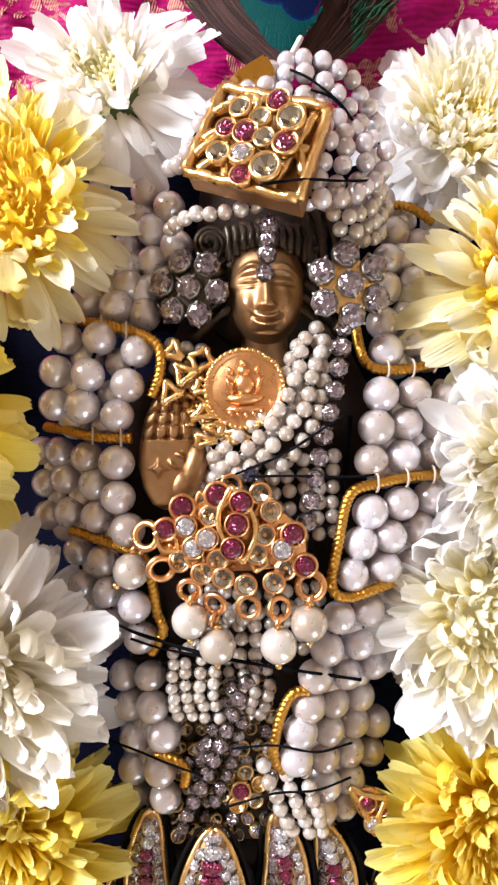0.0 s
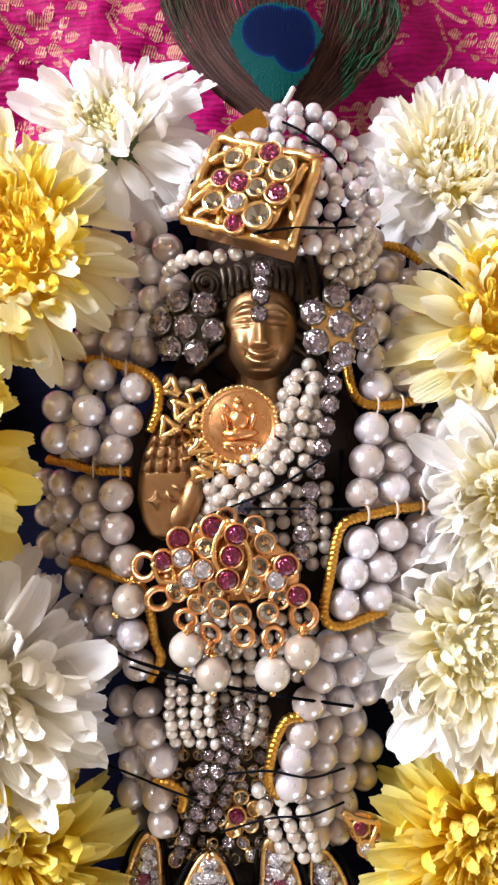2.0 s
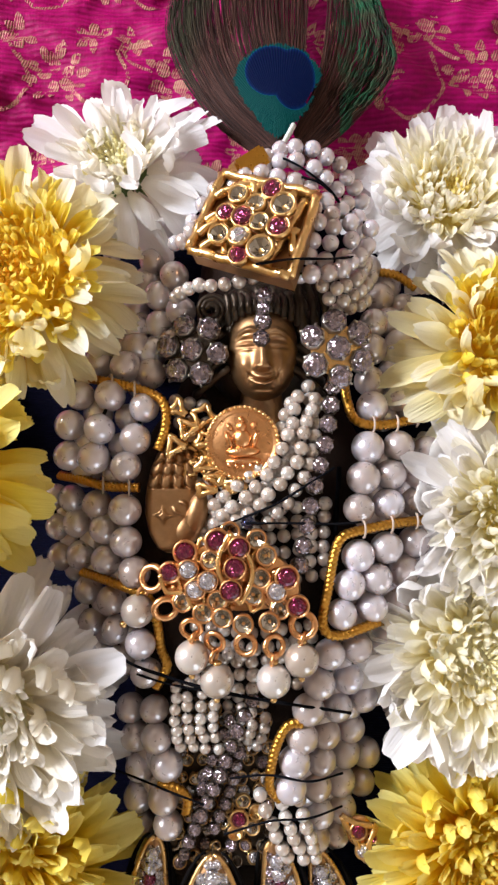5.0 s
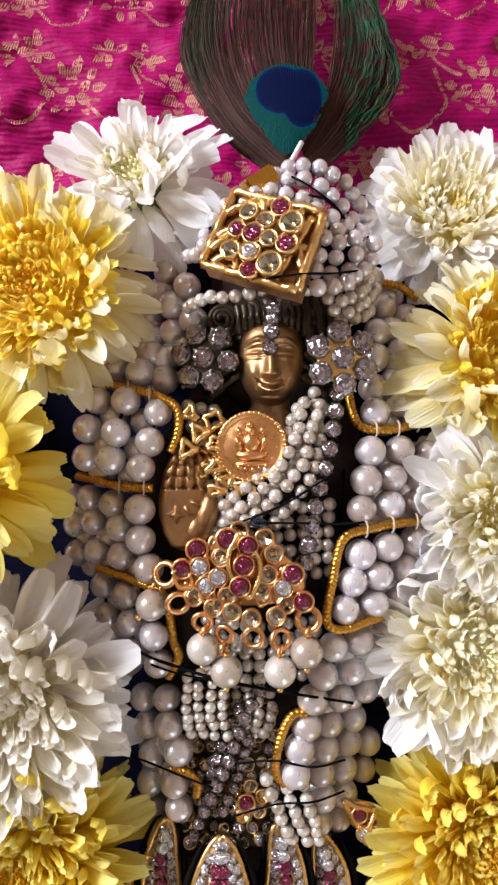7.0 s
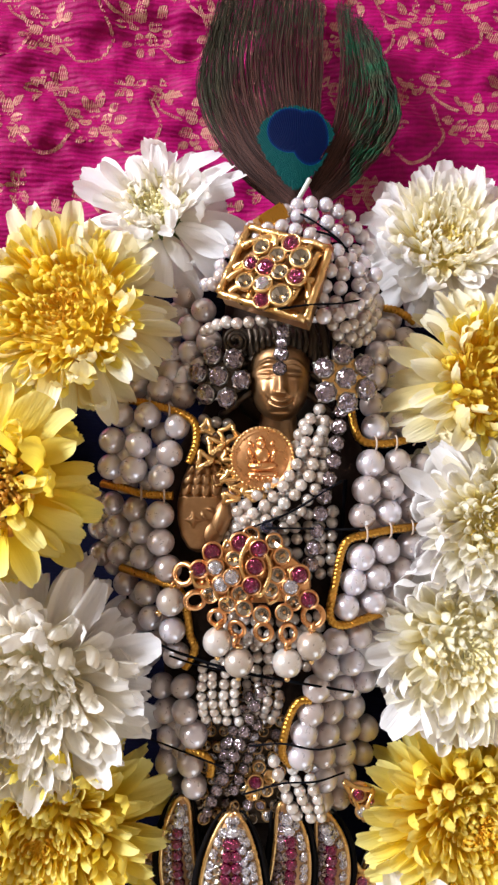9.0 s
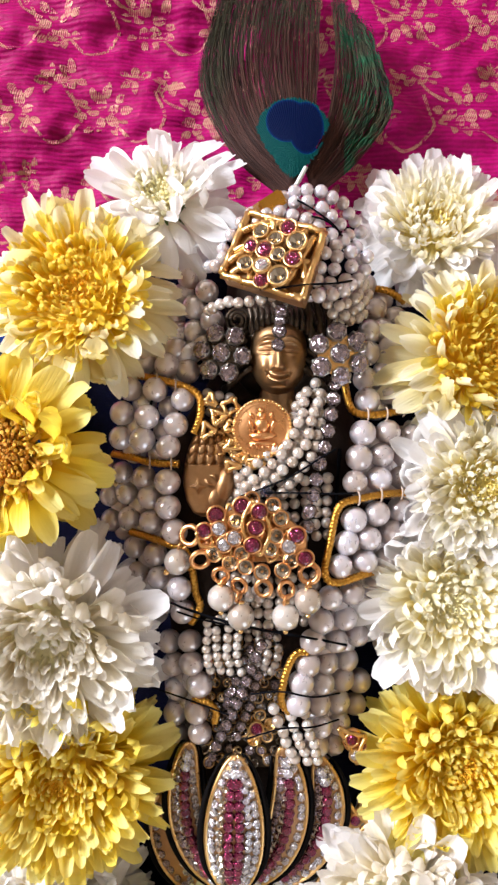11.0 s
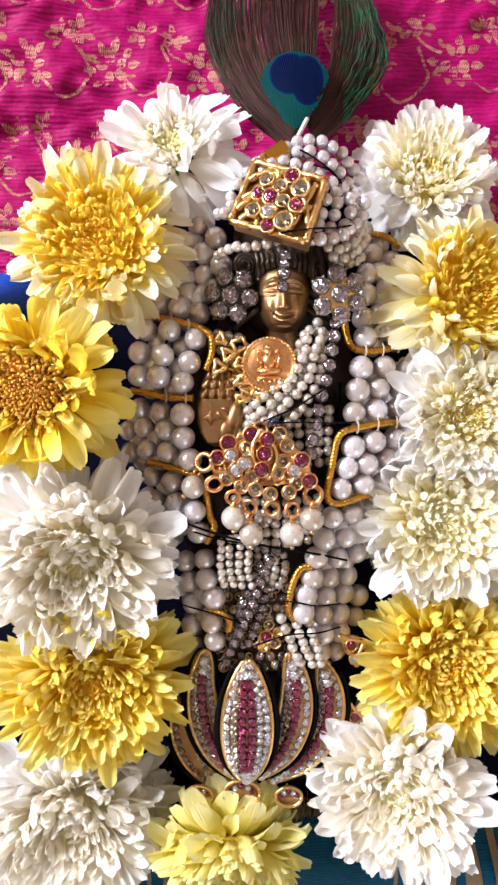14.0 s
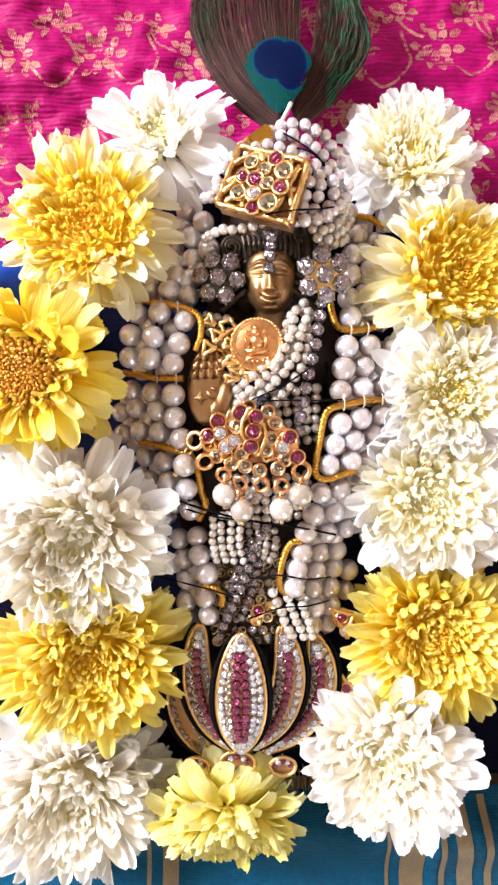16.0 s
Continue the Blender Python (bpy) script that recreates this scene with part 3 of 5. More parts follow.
OPEN = [(14, 14, -32, 6, -4, 0), (18, 16, -12, 6, -2.8, 0), (18, 16.5, 4, 6, -1.8, 0), (14, 15, 18, 6, -0.8, 0), (16, 12, 34, 5.5, 0.2, 1), (24, 8.5, 50, 5.6, 0.7, 3), (26, 6.5, 62, 5.0, 1.2, 3), (20, 5.2, 74, 4.0, 1.6, 3)]

chrysanthemum((-25.6, 65.0, 33), (-0.15, 0.25, 1), 0.98, WHITE_PETAL, OPEN, (4.6, 3.2, 80, 1.3, PALE_FLORET), "white chrysanthemum with broad petals and a pale green centre", 1, 1.3)
chrysanthemum((-42.4, 39.2, 46), (-0.05, 0.1, 1), 1.05, YELLOW_PETAL, DAISY, (3.4, 3.6, 70, 1.0, YELLOW_FLORET), "yellow chrysanthemum with pale petal tips and deep golden centre", 2)
chrysanthemum((-56.4, 3.0, 53), (-0.1, -0.05, 1), 1.04, GOLDEN_PETAL, HEART, (7.4, 4, 300, 1.15, BROWN_FLORET), "golden yellow chrysanthemum with a brownish centre", 3, 1.15)
chrysanthemum((-48.5, -39.5, 45), (0.22, -0.25, 1), 1.24, WHITE_PETAL, FULL, None, "full white chrysanthemum with many layered petals, slightly shaded", 4)
chrysanthemum((-46.6, -71.5, 40), (0.18, -0.1, 1), 1.14, GOLDEN_PETAL, DENSE, (3.0, 3.6, 70, 1.0, YELLOW_FLORET), "bright yellow chrysanthemum with dense layered petals", 5)
chrysanthemum((-57.7, -119.8, 22), (0.15, -0.2, 1), 1.36, WHITE_PETAL, FULL, None, "full white chrysanthemum tucked beneath a yellow one", 6)
chrysanthemum((-11.4, -127.0, 24), (0.05, -0.8, 0.7), 1.02, LEMON_PETAL, FULL, None, "pale yellow chrysanthemum lying tilted towards the teal cloth", 7, 1.35)
chrysanthemum((32.2, -100.0, 41), (-0.35, 0.1, 1), 1.09, WHITE_PETAL, FULL, None, "full white chrysanthemum in the brightest light", 8, 1.15)
chrysanthemum((45.6, -68.8, 37), (0.0, 0.05, 1), 1.06, GOLDEN_PETAL, DENSE, (3.4, 3.8, 90, 1.0, YELLOW_FLORET), "bright yellow chrysanthemum with a dense golden centre", 9)
chrysanthemum((43.6, -30.6, 39), (-0.12, 0.05, 1), 1.13, WHITE_PETAL, SPIKY, (3.0, 3.5, 50, 1.0, PALE_FLORET), "white chrysanthemum with a greenish yellow centre", 10, 1.2)
chrysanthemum((49.0, -3.2, 43), (-0.1, 0.0, 1), 0.95, WHITE_PETAL, SPIKY, (4.0, 3.2, 90, 0.9, LEMON_FLORET), "white chrysanthemum with yellow-green centre and spread petals", 11, 1.15)
chrysanthemum((49.4, 26.2, 43), (0.22, 0.05, 1), 1.0, YELLOW_PETAL, DAISY, (3.4, 3.6, 70, 1.0, YELLOW_FLORET), "yellow chrysanthemum with cream petal tips, turned aside", 12)
chrysanthemum((41.6, 60.4, 28), (-0.05, 0.35, 1), 0.92, WHITE_PETAL, SPIKY, (3.2, 3.5, 60, 1.0, LEMON_FLORET), "white chrysanthemum with lemon yellow centre beside the feather", 13, 1.3)


# ---- statue ----
def loft(rings, sides=40):
    """A closed body out of ellipses: (y, centre x, half width, centre z, half depth) in mm."""
    verts = []
    for y, cx, w, cz, d in rings:
        for j in range(sides):
            a = 2 * math.pi * j / sides
            verts.append(V((cx + w * math.cos(a), y, cz + d * math.sin(a))))
    return verts, grid_faces(len(rings), sides, True) + [tuple(range(sides)), tuple(range(len(verts) - 1, len(verts) - sides - 1, -1))]


def bell(x, s):
    return math.exp(-(x / s) ** 2)


def head(cx, cy, cz, a, b, c):
    """An oval head facing up, with brow, lids, nose, lips and chin in low relief."""
    rings, sides, verts = 130, 140, []
    for i in range(1, rings):
        y = math.cos(math.pi * i / rings)
        rx = (1 - abs(y) ** 2.5) ** 0.5 * (1 - 0.16 * max(0.0, -y) ** 1.4)
        rz = (1 - abs(y) ** 4) ** 0.45
        for j in range(sides):
            ph = 2 * math.pi * j / sides
            x, up = rx * math.cos(ph), math.sin(ph)
            z = c * rz * (abs(up) ** 0.85) * (1 if up > 0 else -1)
            if up > 0:
                s = abs(x)
                d = 2.5 * bell(x, 0.14 + 0.08 * max(0, 0.2 - y)) * max(0, min(1, (0.36 - y) / 0.75)) * (1 if y > -0.40 else bell(y + 0.40, 0.05))
                d += 0.9 * bell(s - 0.15, 0.06) * bell(y + 0.38, 0.06)
                d += 0.9 * bell(y - 0.36 + 0.9 * (s - 0.36) ** 2, 0.045) * bell(s - 0.38, 0.28)
                d += 0.5 * bell(y - 0.25 + 0.7 * (s - 0.36) ** 2, 0.03) * bell(s - 0.40, 0.24)
                d -= 1.1 * bell(s - 0.40, 0.26) * bell(y - 0.11, 0.12)
                d += 1.3 * bell(s - 0.41, 0.20) * bell(y - 0.08, 0.07)
                d -= 0.7 * bell(s - 0.41, 0.21) * bell(y - 0.03, 0.022)
                d += 0.45 * bell(s - 0.41, 0.19) * bell(y + 0.03, 0.03)
                curve = 0.85 * x * x
                d += 1.2 * bell(x, 0.27) * bell(y + 0.58 - curve, 0.045)
                d -= 1.0 * bell(x, 0.36) * bell(y + 0.645 - curve, 0.022)
                d += 1.3 * bell(x, 0.21) * bell(y + 0.715 - curve, 0.05)
                d -= 0.6 * bell(x, 0.24) * bell(y + 0.80, 0.03)
                d += 0.8 * bell(s - 0.54, 0.20) * bell(y + 0.34, 0.18)
                d -= 0.5 * bell(s - 0.36 - 0.3 * (-0.5 - y), 0.05) * bell(y + 0.52, 0.12)
                z += d * min(1, up * 2)
            verts.append(V((cx + a * x, cy + y * b, cz + z)))
    n = len(verts)
    verts += [V((cx, cy + b, cz)), V((cx, cy - b, cz))]
    faces = grid_faces(rings - 1, sides, True)
    for j in range(sides):
        faces += [(n, (j + 1) % sides, j), (n + 1, n - sides + j, n - sides + (j + 1) % sides)]
    return verts, faces


def blob(at, size, rot=(0, 0, 0), seg=20):
    bm = ball(1000 * 1.0, seg, seg // 2)
    m = Matrix.LocRotScale(V(at), Euler([radians(v) for v in rot]), V(size))
    verts = [m @ v.co for v in bm.verts]
    faces = [tuple(v.index for v in f.verts) for f in bm.faces]
    bm.free()
    return verts, faces


def coil(at, r, turns, thick):
    pts = []
    for i in range(int(turns * 22)):
        a = i / 22 * 2 * math.pi
        rr = r * (1 - 0.8 * i / (turns * 22))
        pts.append(Vector(at) + Vector((rr * math.cos(a), rr * math.sin(a), 1.2 * i / (turns * 22))))
    return sweep(pts, thick, 7)


FACE = (2.8, 26.5, 37)
fx, fy, fz = FACE


def raised_palm(cx, cy, cz):
    """A flat open hand, fingers closed and parted by shallow lines, thumb aside."""
    nv, nu, verts = 110, 120, []
    stops = ((-10.5, 0.6), (-9.6, 2.4), (-7, 4.0), (-3, 4.9), (1, 4.8), (5, 4.4), (8, 3.5), (10, 2.2), (10.9, 0.5))
    for i in range(nv):
        y = -10.5 + 21.4 * i / (nv - 1)
        for (y0, w0), (y1, w1) in zip(stops, stops[1:]):
            if y0 <= y <= y1 + 1e-6:
                w = w0 + (w1 - w0) * (y - y0) / (y1 - y0)
        lean = 0.10 * max(0, y)
        for j in range(nu):
            a = 2 * math.pi * j / nu
            x, h = w * math.cos(a), math.sin(a)
            z = 2.4 * (abs(h) ** 0.6) * (1 if h > 0 else -1) * min(1, w / 2.6)
            if h > 0.15:
                if y > 1.6:
                    z -= 0.9 * sum(bell(x - k * w * 0.48, 0.3) for k in (-1, 0, 1))
                    z -= 0.7 * sum(bell(y - k - 0.35 * math.cos(x * 2.6), 0.28) for k in (1.8, 4.2, 6.4, 8.4))
                star = math.sqrt(abs(x + 1.2)) + math.sqrt(abs(y + 3.4))
                z += 0.7 / (1 + math.exp((star - 1.45) / 0.06))
                z += 0.7 * bell(math.hypot(x - 2.0, y + 2.0) - 1.1, 0.35) * (0.5 + 0.5 * math.sin(2 * math.atan2(y + 2.0, x - 2.0)))
            verts.append(V((cx + x + lean, cy + y, cz + z)))
    out = [(verts, grid_faces(nv, nu, True) + [tuple(range(nu)), tuple(range(len(verts) - 1, len(verts) - nu - 1, -1))])]
    out.append(blob((cx + 4.7, cy - 3.2, cz + 0.6), (2.3, 5.0, 2.3), (0, 0, -16), 20))
    out.append(blob((cx + 2.8, cy - 6.2, cz + 0.5), (2.8, 3.6, 2.2), (0, 0, -24), 18))
    return out


ROBE_FACES = 10 * 40 + 2
CAP_FACES = len(blob((0, 0, 0), (1, 1, 1), seg=28)[1])


def statue():
    pieces = [
        loft([(-86, -3, 10, 10, 9), (-80, -3, 17, 13, 12), (-64, -3, 21, 15, 14), (-45, -1, 23, 17, 16), (-25, 0, 26, 18, 17),
              (-8, 1, 27, 18, 17), (8, 1, 25, 17, 16), (20, 2, 18, 16, 14), (30, 2, 14, 16, 14), (50, 3, 13, 18, 16), (62, 4, 8, 18, 12)]),
        blob((fx - 0.3, fy + 2.5, fz - 7), (11.5, 13, 9), seg=28),
        loft([(fy - 17, fx, 6, 30, 5), (fy - 12, fx, 4.4, 32, 5), (fy - 6, fx, 4.2, 33, 5)], 24),
        head(fx + 0.2, fy, fz - 1.4, 6.9, 9.4, 7.0),
    ]
    plain = sum(len(f) for _, f in pieces)
    for k in range(9):
        a = radians(20 + k * 17.5)
        pieces.append(blob((fx + 8.8 * math.cos(a), fy + 3.5 + 7.5 * math.sin(a), fz - 1.5 + (k % 2) * 0.7), (1.7, 3.0, 1.8), (0, 0, math.degrees(a) - 90 + 25), 12))
    for k in range(11):
        x = fx - 6.5 + 1.3 * k
        pieces.append(sweep(spline([(x * 1.0, fy + 10.5, fz + 3), (x + 0.3, fy + 8.3 - 0.05 * (k - 5) ** 2, fz + 5.6 - 0.09 * (k - 5) ** 2), (x + 0.2, fy + 6.9 - 0.08 * (k - 5) ** 2, fz + 5.2 - 0.13 * (k - 5) ** 2)], 0.5), 0.62, 7, 0.9, 2, 0.2))
    for k in range(5):
        pieces.append(sweep(spline([(fx - 8 + 0.5 * k, fy + 6 - 2.2 * k, fz + 1), (fx - 10.5, fy + 4 - 2.6 * k, fz + 0.5), (fx - 13, fy + 4 - 3 * k, fz - 3)], 0.6), 0.8, 7, 0.9, 2, 0.2))
        pieces.append(sweep(spline([(fx + 8 - 0.5 * k, fy + 6 - 2.2 * k, fz + 1), (fx + 10, fy + 4 - 2.6 * k, fz + 0.5), (fx + 12, fy + 4 - 3 * k, fz - 3)], 0.6), 0.8, 7, 0.9, 2, 0.2))
    pieces.append(coil((-6.7, 34.5, 38), 3.0, 2.6, 0.55))
    for k in range(4):
        x, y, z = (12.2, 35.0, 39)
        pts = spline([(x - 3 + 2 * k, y + 5, z), (x - 2 + 2.2 * k, y, z + 1.2), (x - 1.5 + 2.4 * k, y - 5, z - 0.5)], 0.5)
        pieces.append(sweep(pts, 0.8, 7, 0.9, 2, 0.22))
    hair = sum(len(f) for _, f in pieces)
    x, y, z = (-14.2, -1.1, 38.5)
    pieces += raised_palm(x, y, z)
    x, y, z = (-12.5, -9.0, 30)
    pieces.append(sweep(spline([(x - 2, y - 4, 26), (x + 4, y - 10, 22), (x + 14, y - 14, 18)], 1.5), 4.2, 14))
    return joined(pieces), plain, hair


body_parts, plain, hair = statue()
figure = mesh("statue", *body_parts, BRONZE)
figure.materials.append(GAP_SHADE_BODY)
figure.materials.append(TARNISH_AND_GAP)
for face in figure.polygons[plain:hair]:
    face.material_index = 2
for face in figure.polygons[ROBE_FACES:ROBE_FACES + CAP_FACES]:
    face.material_index = 2
for face in figure.polygons[:ROBE_FACES]:
    face.material_index = 1
tagged(new("statue", figure), "small bronze statue with calm face and raised open hand", "statue")


# ---- jewellery helpers ----
def pearl_mesh(r, material, seg=16, rings=10):
    return from_bm("pearl", ball(r, seg, rings), material)


BIG, MEDIUM, SMALL, TINY = pearl_mesh(3.04, PEARL, 20, 12), pearl_mesh(1.6, PEARL), pearl_mesh(1.36, CREAM_PEARL, 14, 9), pearl_mesh(1.12, CREAM_PEARL, 12, 8)
DROP = pearl_mesh(3.05, CREAM_PEARL, 24, 14)
SIZES = {BIG.name: 3.12, MEDIUM.name: 1.6, SMALL.name: 1.36, TINY.name: 1.12}
bead_rng = random.Random(21)


def beads(root, points, me, origin, name="pearl", shake=0.12):
    for p in points:
        s = bead_rng.uniform(0.94, 1.04)
        j = Vector([bead_rng.uniform(-shake, shake) for _ in range(3)])
        rot = Euler([bead_rng.uniform(0, 6.28) for _ in range(3)])
        part(name, me, root, Matrix.LocRotScale((Vector(p) + j - Vector(origin)) * MM, rot, (s, s, s * bead_rng.uniform(0.93, 1.0))))


def rel(points, origin):
    return [Vector(p) - Vector(origin) for p in points]


def pearl_string(points, me, label, group="strings of small pearls", name="pearl_string"):
    """Pearls threaded close together along a smooth line."""
    o = points[0]
    root = thing(name, o, label, "pearl string", group)
    line = spline(points, SIZES[me.name] * 1.93)
    beads(root, line, me, o, shake=0.28)
    part("thread", mesh("thread", *sweep(rel(spline(points, 1.5), o), 0.22, 5), BLACK_THREAD), root, label="dark thread")
    return root


CAPE_AT = (-3.7, -2.4, 30)
cape = thing("pearl_cape", CAPE_AT, "cape of large white pearls in rows edged with gold cord", "pearl cape")


def panel(columns):
    """Rows of large pearls sewn side by side on the cape."""
    for col in columns:
        beads(cape, [Vector(p) for p in col], BIG, CAPE_AT, shake=0.2)
        if len(col) > 1:
            part("thread", mesh("thread", *sweep(rel(spline(col, 1.5), CAPE_AT), 0.35, 5), BLACK_THREAD), cape, label="dark thread")
    for one, two in zip(columns, columns[1:]):
        deep = [(Vector(p) + Vector(q)) / 2 - Vector((0, 2.6, 4.2)) for p, q in zip(one, two)]
        beads(cape, deep, BIG, CAPE_AT, shake=0.4)


def gold_cord(points, r=0.88):
    part("gold_cord", mesh("gold_cord", *sweep(rel(spline(points, 0.14), CAPE_AT), r, 12, 1.0, 2, 0.11), ZARI), cape, label="twisted gold wire cord")


def new_at(name, me, at):
    ob = new(name, me)
    ob.location = V(at)
    return ob


def thread(points, r=0.22):
    o = points[0]
    return tagged(new_at("black_thread", mesh("black_thread", *sweep(rel(spline(points, 1.0), o), r, 6, 0.8, 2, 0.15), BLACK_THREAD), o), "thin black thread tied across the jewellery", "thread", "black tying threads")


def stone_mesh(material, name="stone"):
    """A round cut stone of radius 1 mm: table, crown, girdle."""
    n, verts = 8, []
    for r, z, off in ((1.0, -0.25, 0), (1.0, 0.0, 0), (0.82, 0.34, 0.5), (0.5, 0.52, 0)):
        verts += [V((r * math.cos((j + off) * 2 * math.pi / n), r * math.sin((j + off) * 2 * math.pi / n), z)) for j in range(n)]
    faces = []
    for i in range(3):
        for j in range(n):
            a, b, c, d = i * n + j, i * n + (j + 1) % n, (i + 1) * n + (j + 1) % n, (i + 1) * n + j
            faces += [(a, b, d), (b, c, d)]
    faces.append(tuple(range(3 * n, 4 * n)))
    return mesh(name, verts, faces, material, False)


def foil_mesh(material, name="stone"):
    """A foil-backed stone of radius 1 mm whose hollow back shows as a sunk eight-sided cone."""
    n, verts = 8, []
    for r, z in ((1.0, -0.3), (1.0, 0.14), (0.9, 0.18), (0.16, -0.42)):
        verts += [V((r * math.cos(j * 2 * math.pi / n), r * math.sin(j * 2 * math.pi / n), z)) for j in range(n)]
    return mesh(name, verts, grid_faces(4, n, True) + [tuple(range(3 * n, 4 * n))], material, False)


def bezel_mesh(material, wall=0.28, name="setting"):
    """An open cup of inner radius 1 mm that holds a stone."""
    n, verts = 18, []
    for r, z in ((0.9, -0.6), (1.0 + wall * 0.7, -0.55), (1.0 + wall, 0.0), (1.0 + wall * 0.6, 0.28), (0.98, 0.2), (0.92, -0.3), (0.0, -0.4)):
        verts += [V((r * math.cos(j * 2 * math.pi / n), r * math.sin(j * 2 * math.pi / n), z)) for j in range(n)]
    return mesh(name, verts, grid_faces(7, n, True), material)


def claw_mesh(material, name="setting"):
    """A square cup with four claws."""
    pieces = [sweep([Vector((0, 0, -0.6)), Vector((0, 0, 0.0))], 1.04, 8)]
    for k in range(4):
        a = k * math.pi / 2
        pieces.append(sweep([Vector((1.0 * math.cos(a), 1.0 * math.sin(a), -0.3)), Vector((1.02 * math.cos(a), 1.02 * math.sin(a), 0.3)), Vector((0.8 * math.cos(a), 0.8 * math.sin(a), 0.45))], 0.1, 5))
    return mesh(name, *joined(pieces), material)


STONE = {k: stone_mesh(m) for k, m in (("clear", CLEAR_GEM), ("ruby", RUBY_GEM), ("blue", BLUE_GEM), ("dull", DULL_SHADED_GEM))}
STONE["smoke"] = foil_mesh(SMOKE_GEM)
ROSE_CUP, ROSE_THIN = bezel_mesh(ROSEGOLD), bezel_mesh(ROSEGOLD, 0.16)
GOLD_CUP, GOLD_THIN, SILVER_CLAW, GOLD_CLAW, DARK_CLAW = bezel_mesh(GOLD), bezel_mesh(GOLD, 0.16), claw_mesh(SILVER), claw_mesh(GOLD), claw_mesh(TARNISH_AND_GAP)


def gem(root, at, r, kind, origin, facing=(0, 0, 1), cup=None, label=""):
    lean = Vector(facing) + Vector((bead_rng.uniform(-.12, .12), bead_rng.uniform(-.12, .12), 0))
    spin = tilt(lean) @ Euler((0, 0, bead_rng.uniform(0, 6.28))).to_quaternion()
    m = Matrix.LocRotScale((Vector(at) - Vector(origin)) * MM, spin, (r, r, r))
    holder = part("setting", cup, root, m) if cup else None
    if kind:
        part("stone", STONE[kind], holder or root, Matrix.Identity(4) if holder else m, label)


def ring_mesh(R, r, n=24, k=8):
    verts = []
    for i in range(n):
        a = 2 * math.pi * i / n
        for j in range(k):
            b = 2 * math.pi * j / k
            verts.append(V(((R + r * math.cos(b)) * math.cos(a), (R + r * math.cos(b)) * math.sin(a), r * math.sin(b))))
    faces = [(i * k + j, ((i + 1) % n) * k + j, ((i + 1) % n) * k + (j + 1) % k, i * k + (j + 1) % k) for i in range(n) for j in range(k)]
    return mesh("ring", verts, faces, ROSEGOLD)


RING, LINK = ring_mesh(1.65, 0.5), ring_mesh(1.1, 0.38)


# ---- pearl panels on the cape ----
panel([[(-19.3, 15.6, 40), (-20.6, 9.9, 41), (-22.2, 4.4, 41)], [(-25.7, 17.8, 39), (-27.4, 11.6, 41), (-28.4, 6.0, 40)],
       [(-32.1, 18.1, 37), (-33.9, 12.3, 37), (-34.3, 6.7, 36)]])
panel([[(-22.6, -3.6, 41), (-22.2, -9.4, 41), (-20.8, -14.9, 41)], [(-28.6, -2.3, 36), (-27.2, -7.4, 36), (-26.6, -13.2, 36)],
       [(-35.0, -1.6, 31), (-33.7, -6.8, 31), (-32.9, -12.9, 31)], [(-39.9, -1.8, 26), (-39.0, -7.8, 26), (-38.3, -13.8, 26)]])
panel([[(-19.5, -28.0, 41), (-18.9, -33.7, 39)], [(-25.8, -20.9, 36), (-25.0, -26.2, 36), (-23.8, -32.4, 35)],
       [(-31.8, -20.2, 30), (-30.7, -26.1, 30), (-29.5, -32.1, 29)]])
panel([[(-17.3, -40.9, 37), (-16.8, -45.8, 38), (-14.9, -50.8, 38)], [(-15.5, -57.5, 37), (-14.9, -62.8, 36)],
       [(-22.7, -42.9, 31), (-22.0, -48.4, 31), (-21.0, -54.3, 31)], [(-21.5, -60.7, 30), (-20.8, -66.6, 29), (-20.1, -72.5, 28)]])
panel([[(-29.6, 25.1, 33), (-25.3, 30.1, 31)], [(-23.4, 23.8, 36), (-21.7, 28.2, 34)], [(-18.8, 23.0, 35), (-18.2, 27.8, 33)], [(-28.0, 35.0, 27), (-21.3, 33.3, 29)]])
panel([[(23.4, 21.2, 37), (23.7, 15.9, 39)], [(28.8, 23.1, 34), (29.7, 18.1, 36)], [(34.4, 23.9, 31), (35.6, 18.7, 32)]])
panel([[(22.5, 8.2, 42), (21.4, 2.5, 42.5), (20.6, -3.2, 42.5)], [(28.6, 8.6, 39.5), (27.0, 3.2, 40), (26.4, -2.4, 40)],
       [(34.9, 7.6, 35), (33.1, 3.1, 36), (32.1, -2.2, 36)]])
panel([[(20.3, -11.4, 43), (18.5, -16.7, 43), (17.4, -22.0, 43)], [(25.8, -10.4, 41), (24.0, -15.8, 41.5), (23.0, -21.0, 41)],
       [(31.8, -9.8, 37), (29.8, -14.9, 37.5), (28.5, -20.9, 37)]])
panel([[(15.1, -29.2, 42), (13.1, -35.1, 41), (11.5, -39.8, 41)], [(20.3, -28.8, 40), (18.9, -34.8, 38), (17.2, -40.5, 37)],
       [(25.9, -28.1, 36), (24.3, -34.1, 34), (22.6, -40.0, 33)]])
panel([[(10.1, -45.1, 40), (9.0, -49.6, 40), (7.9, -54.0, 40)], [(14.9, -46.0, 36), (14.0, -50.7, 36), (13.2, -55.6, 36)],
       [(20.2, -46.4, 31), (19.2, -51.4, 31), (18.1, -56.7, 31)]])
panel([[(18.6, -62.0, 31), (17.5, -67.3, 30)], [(13.8, -61.5, 34), (12.9, -66.9, 33)], [(23.9, -53.5, 26), (23.3, -59.4, 26)]])
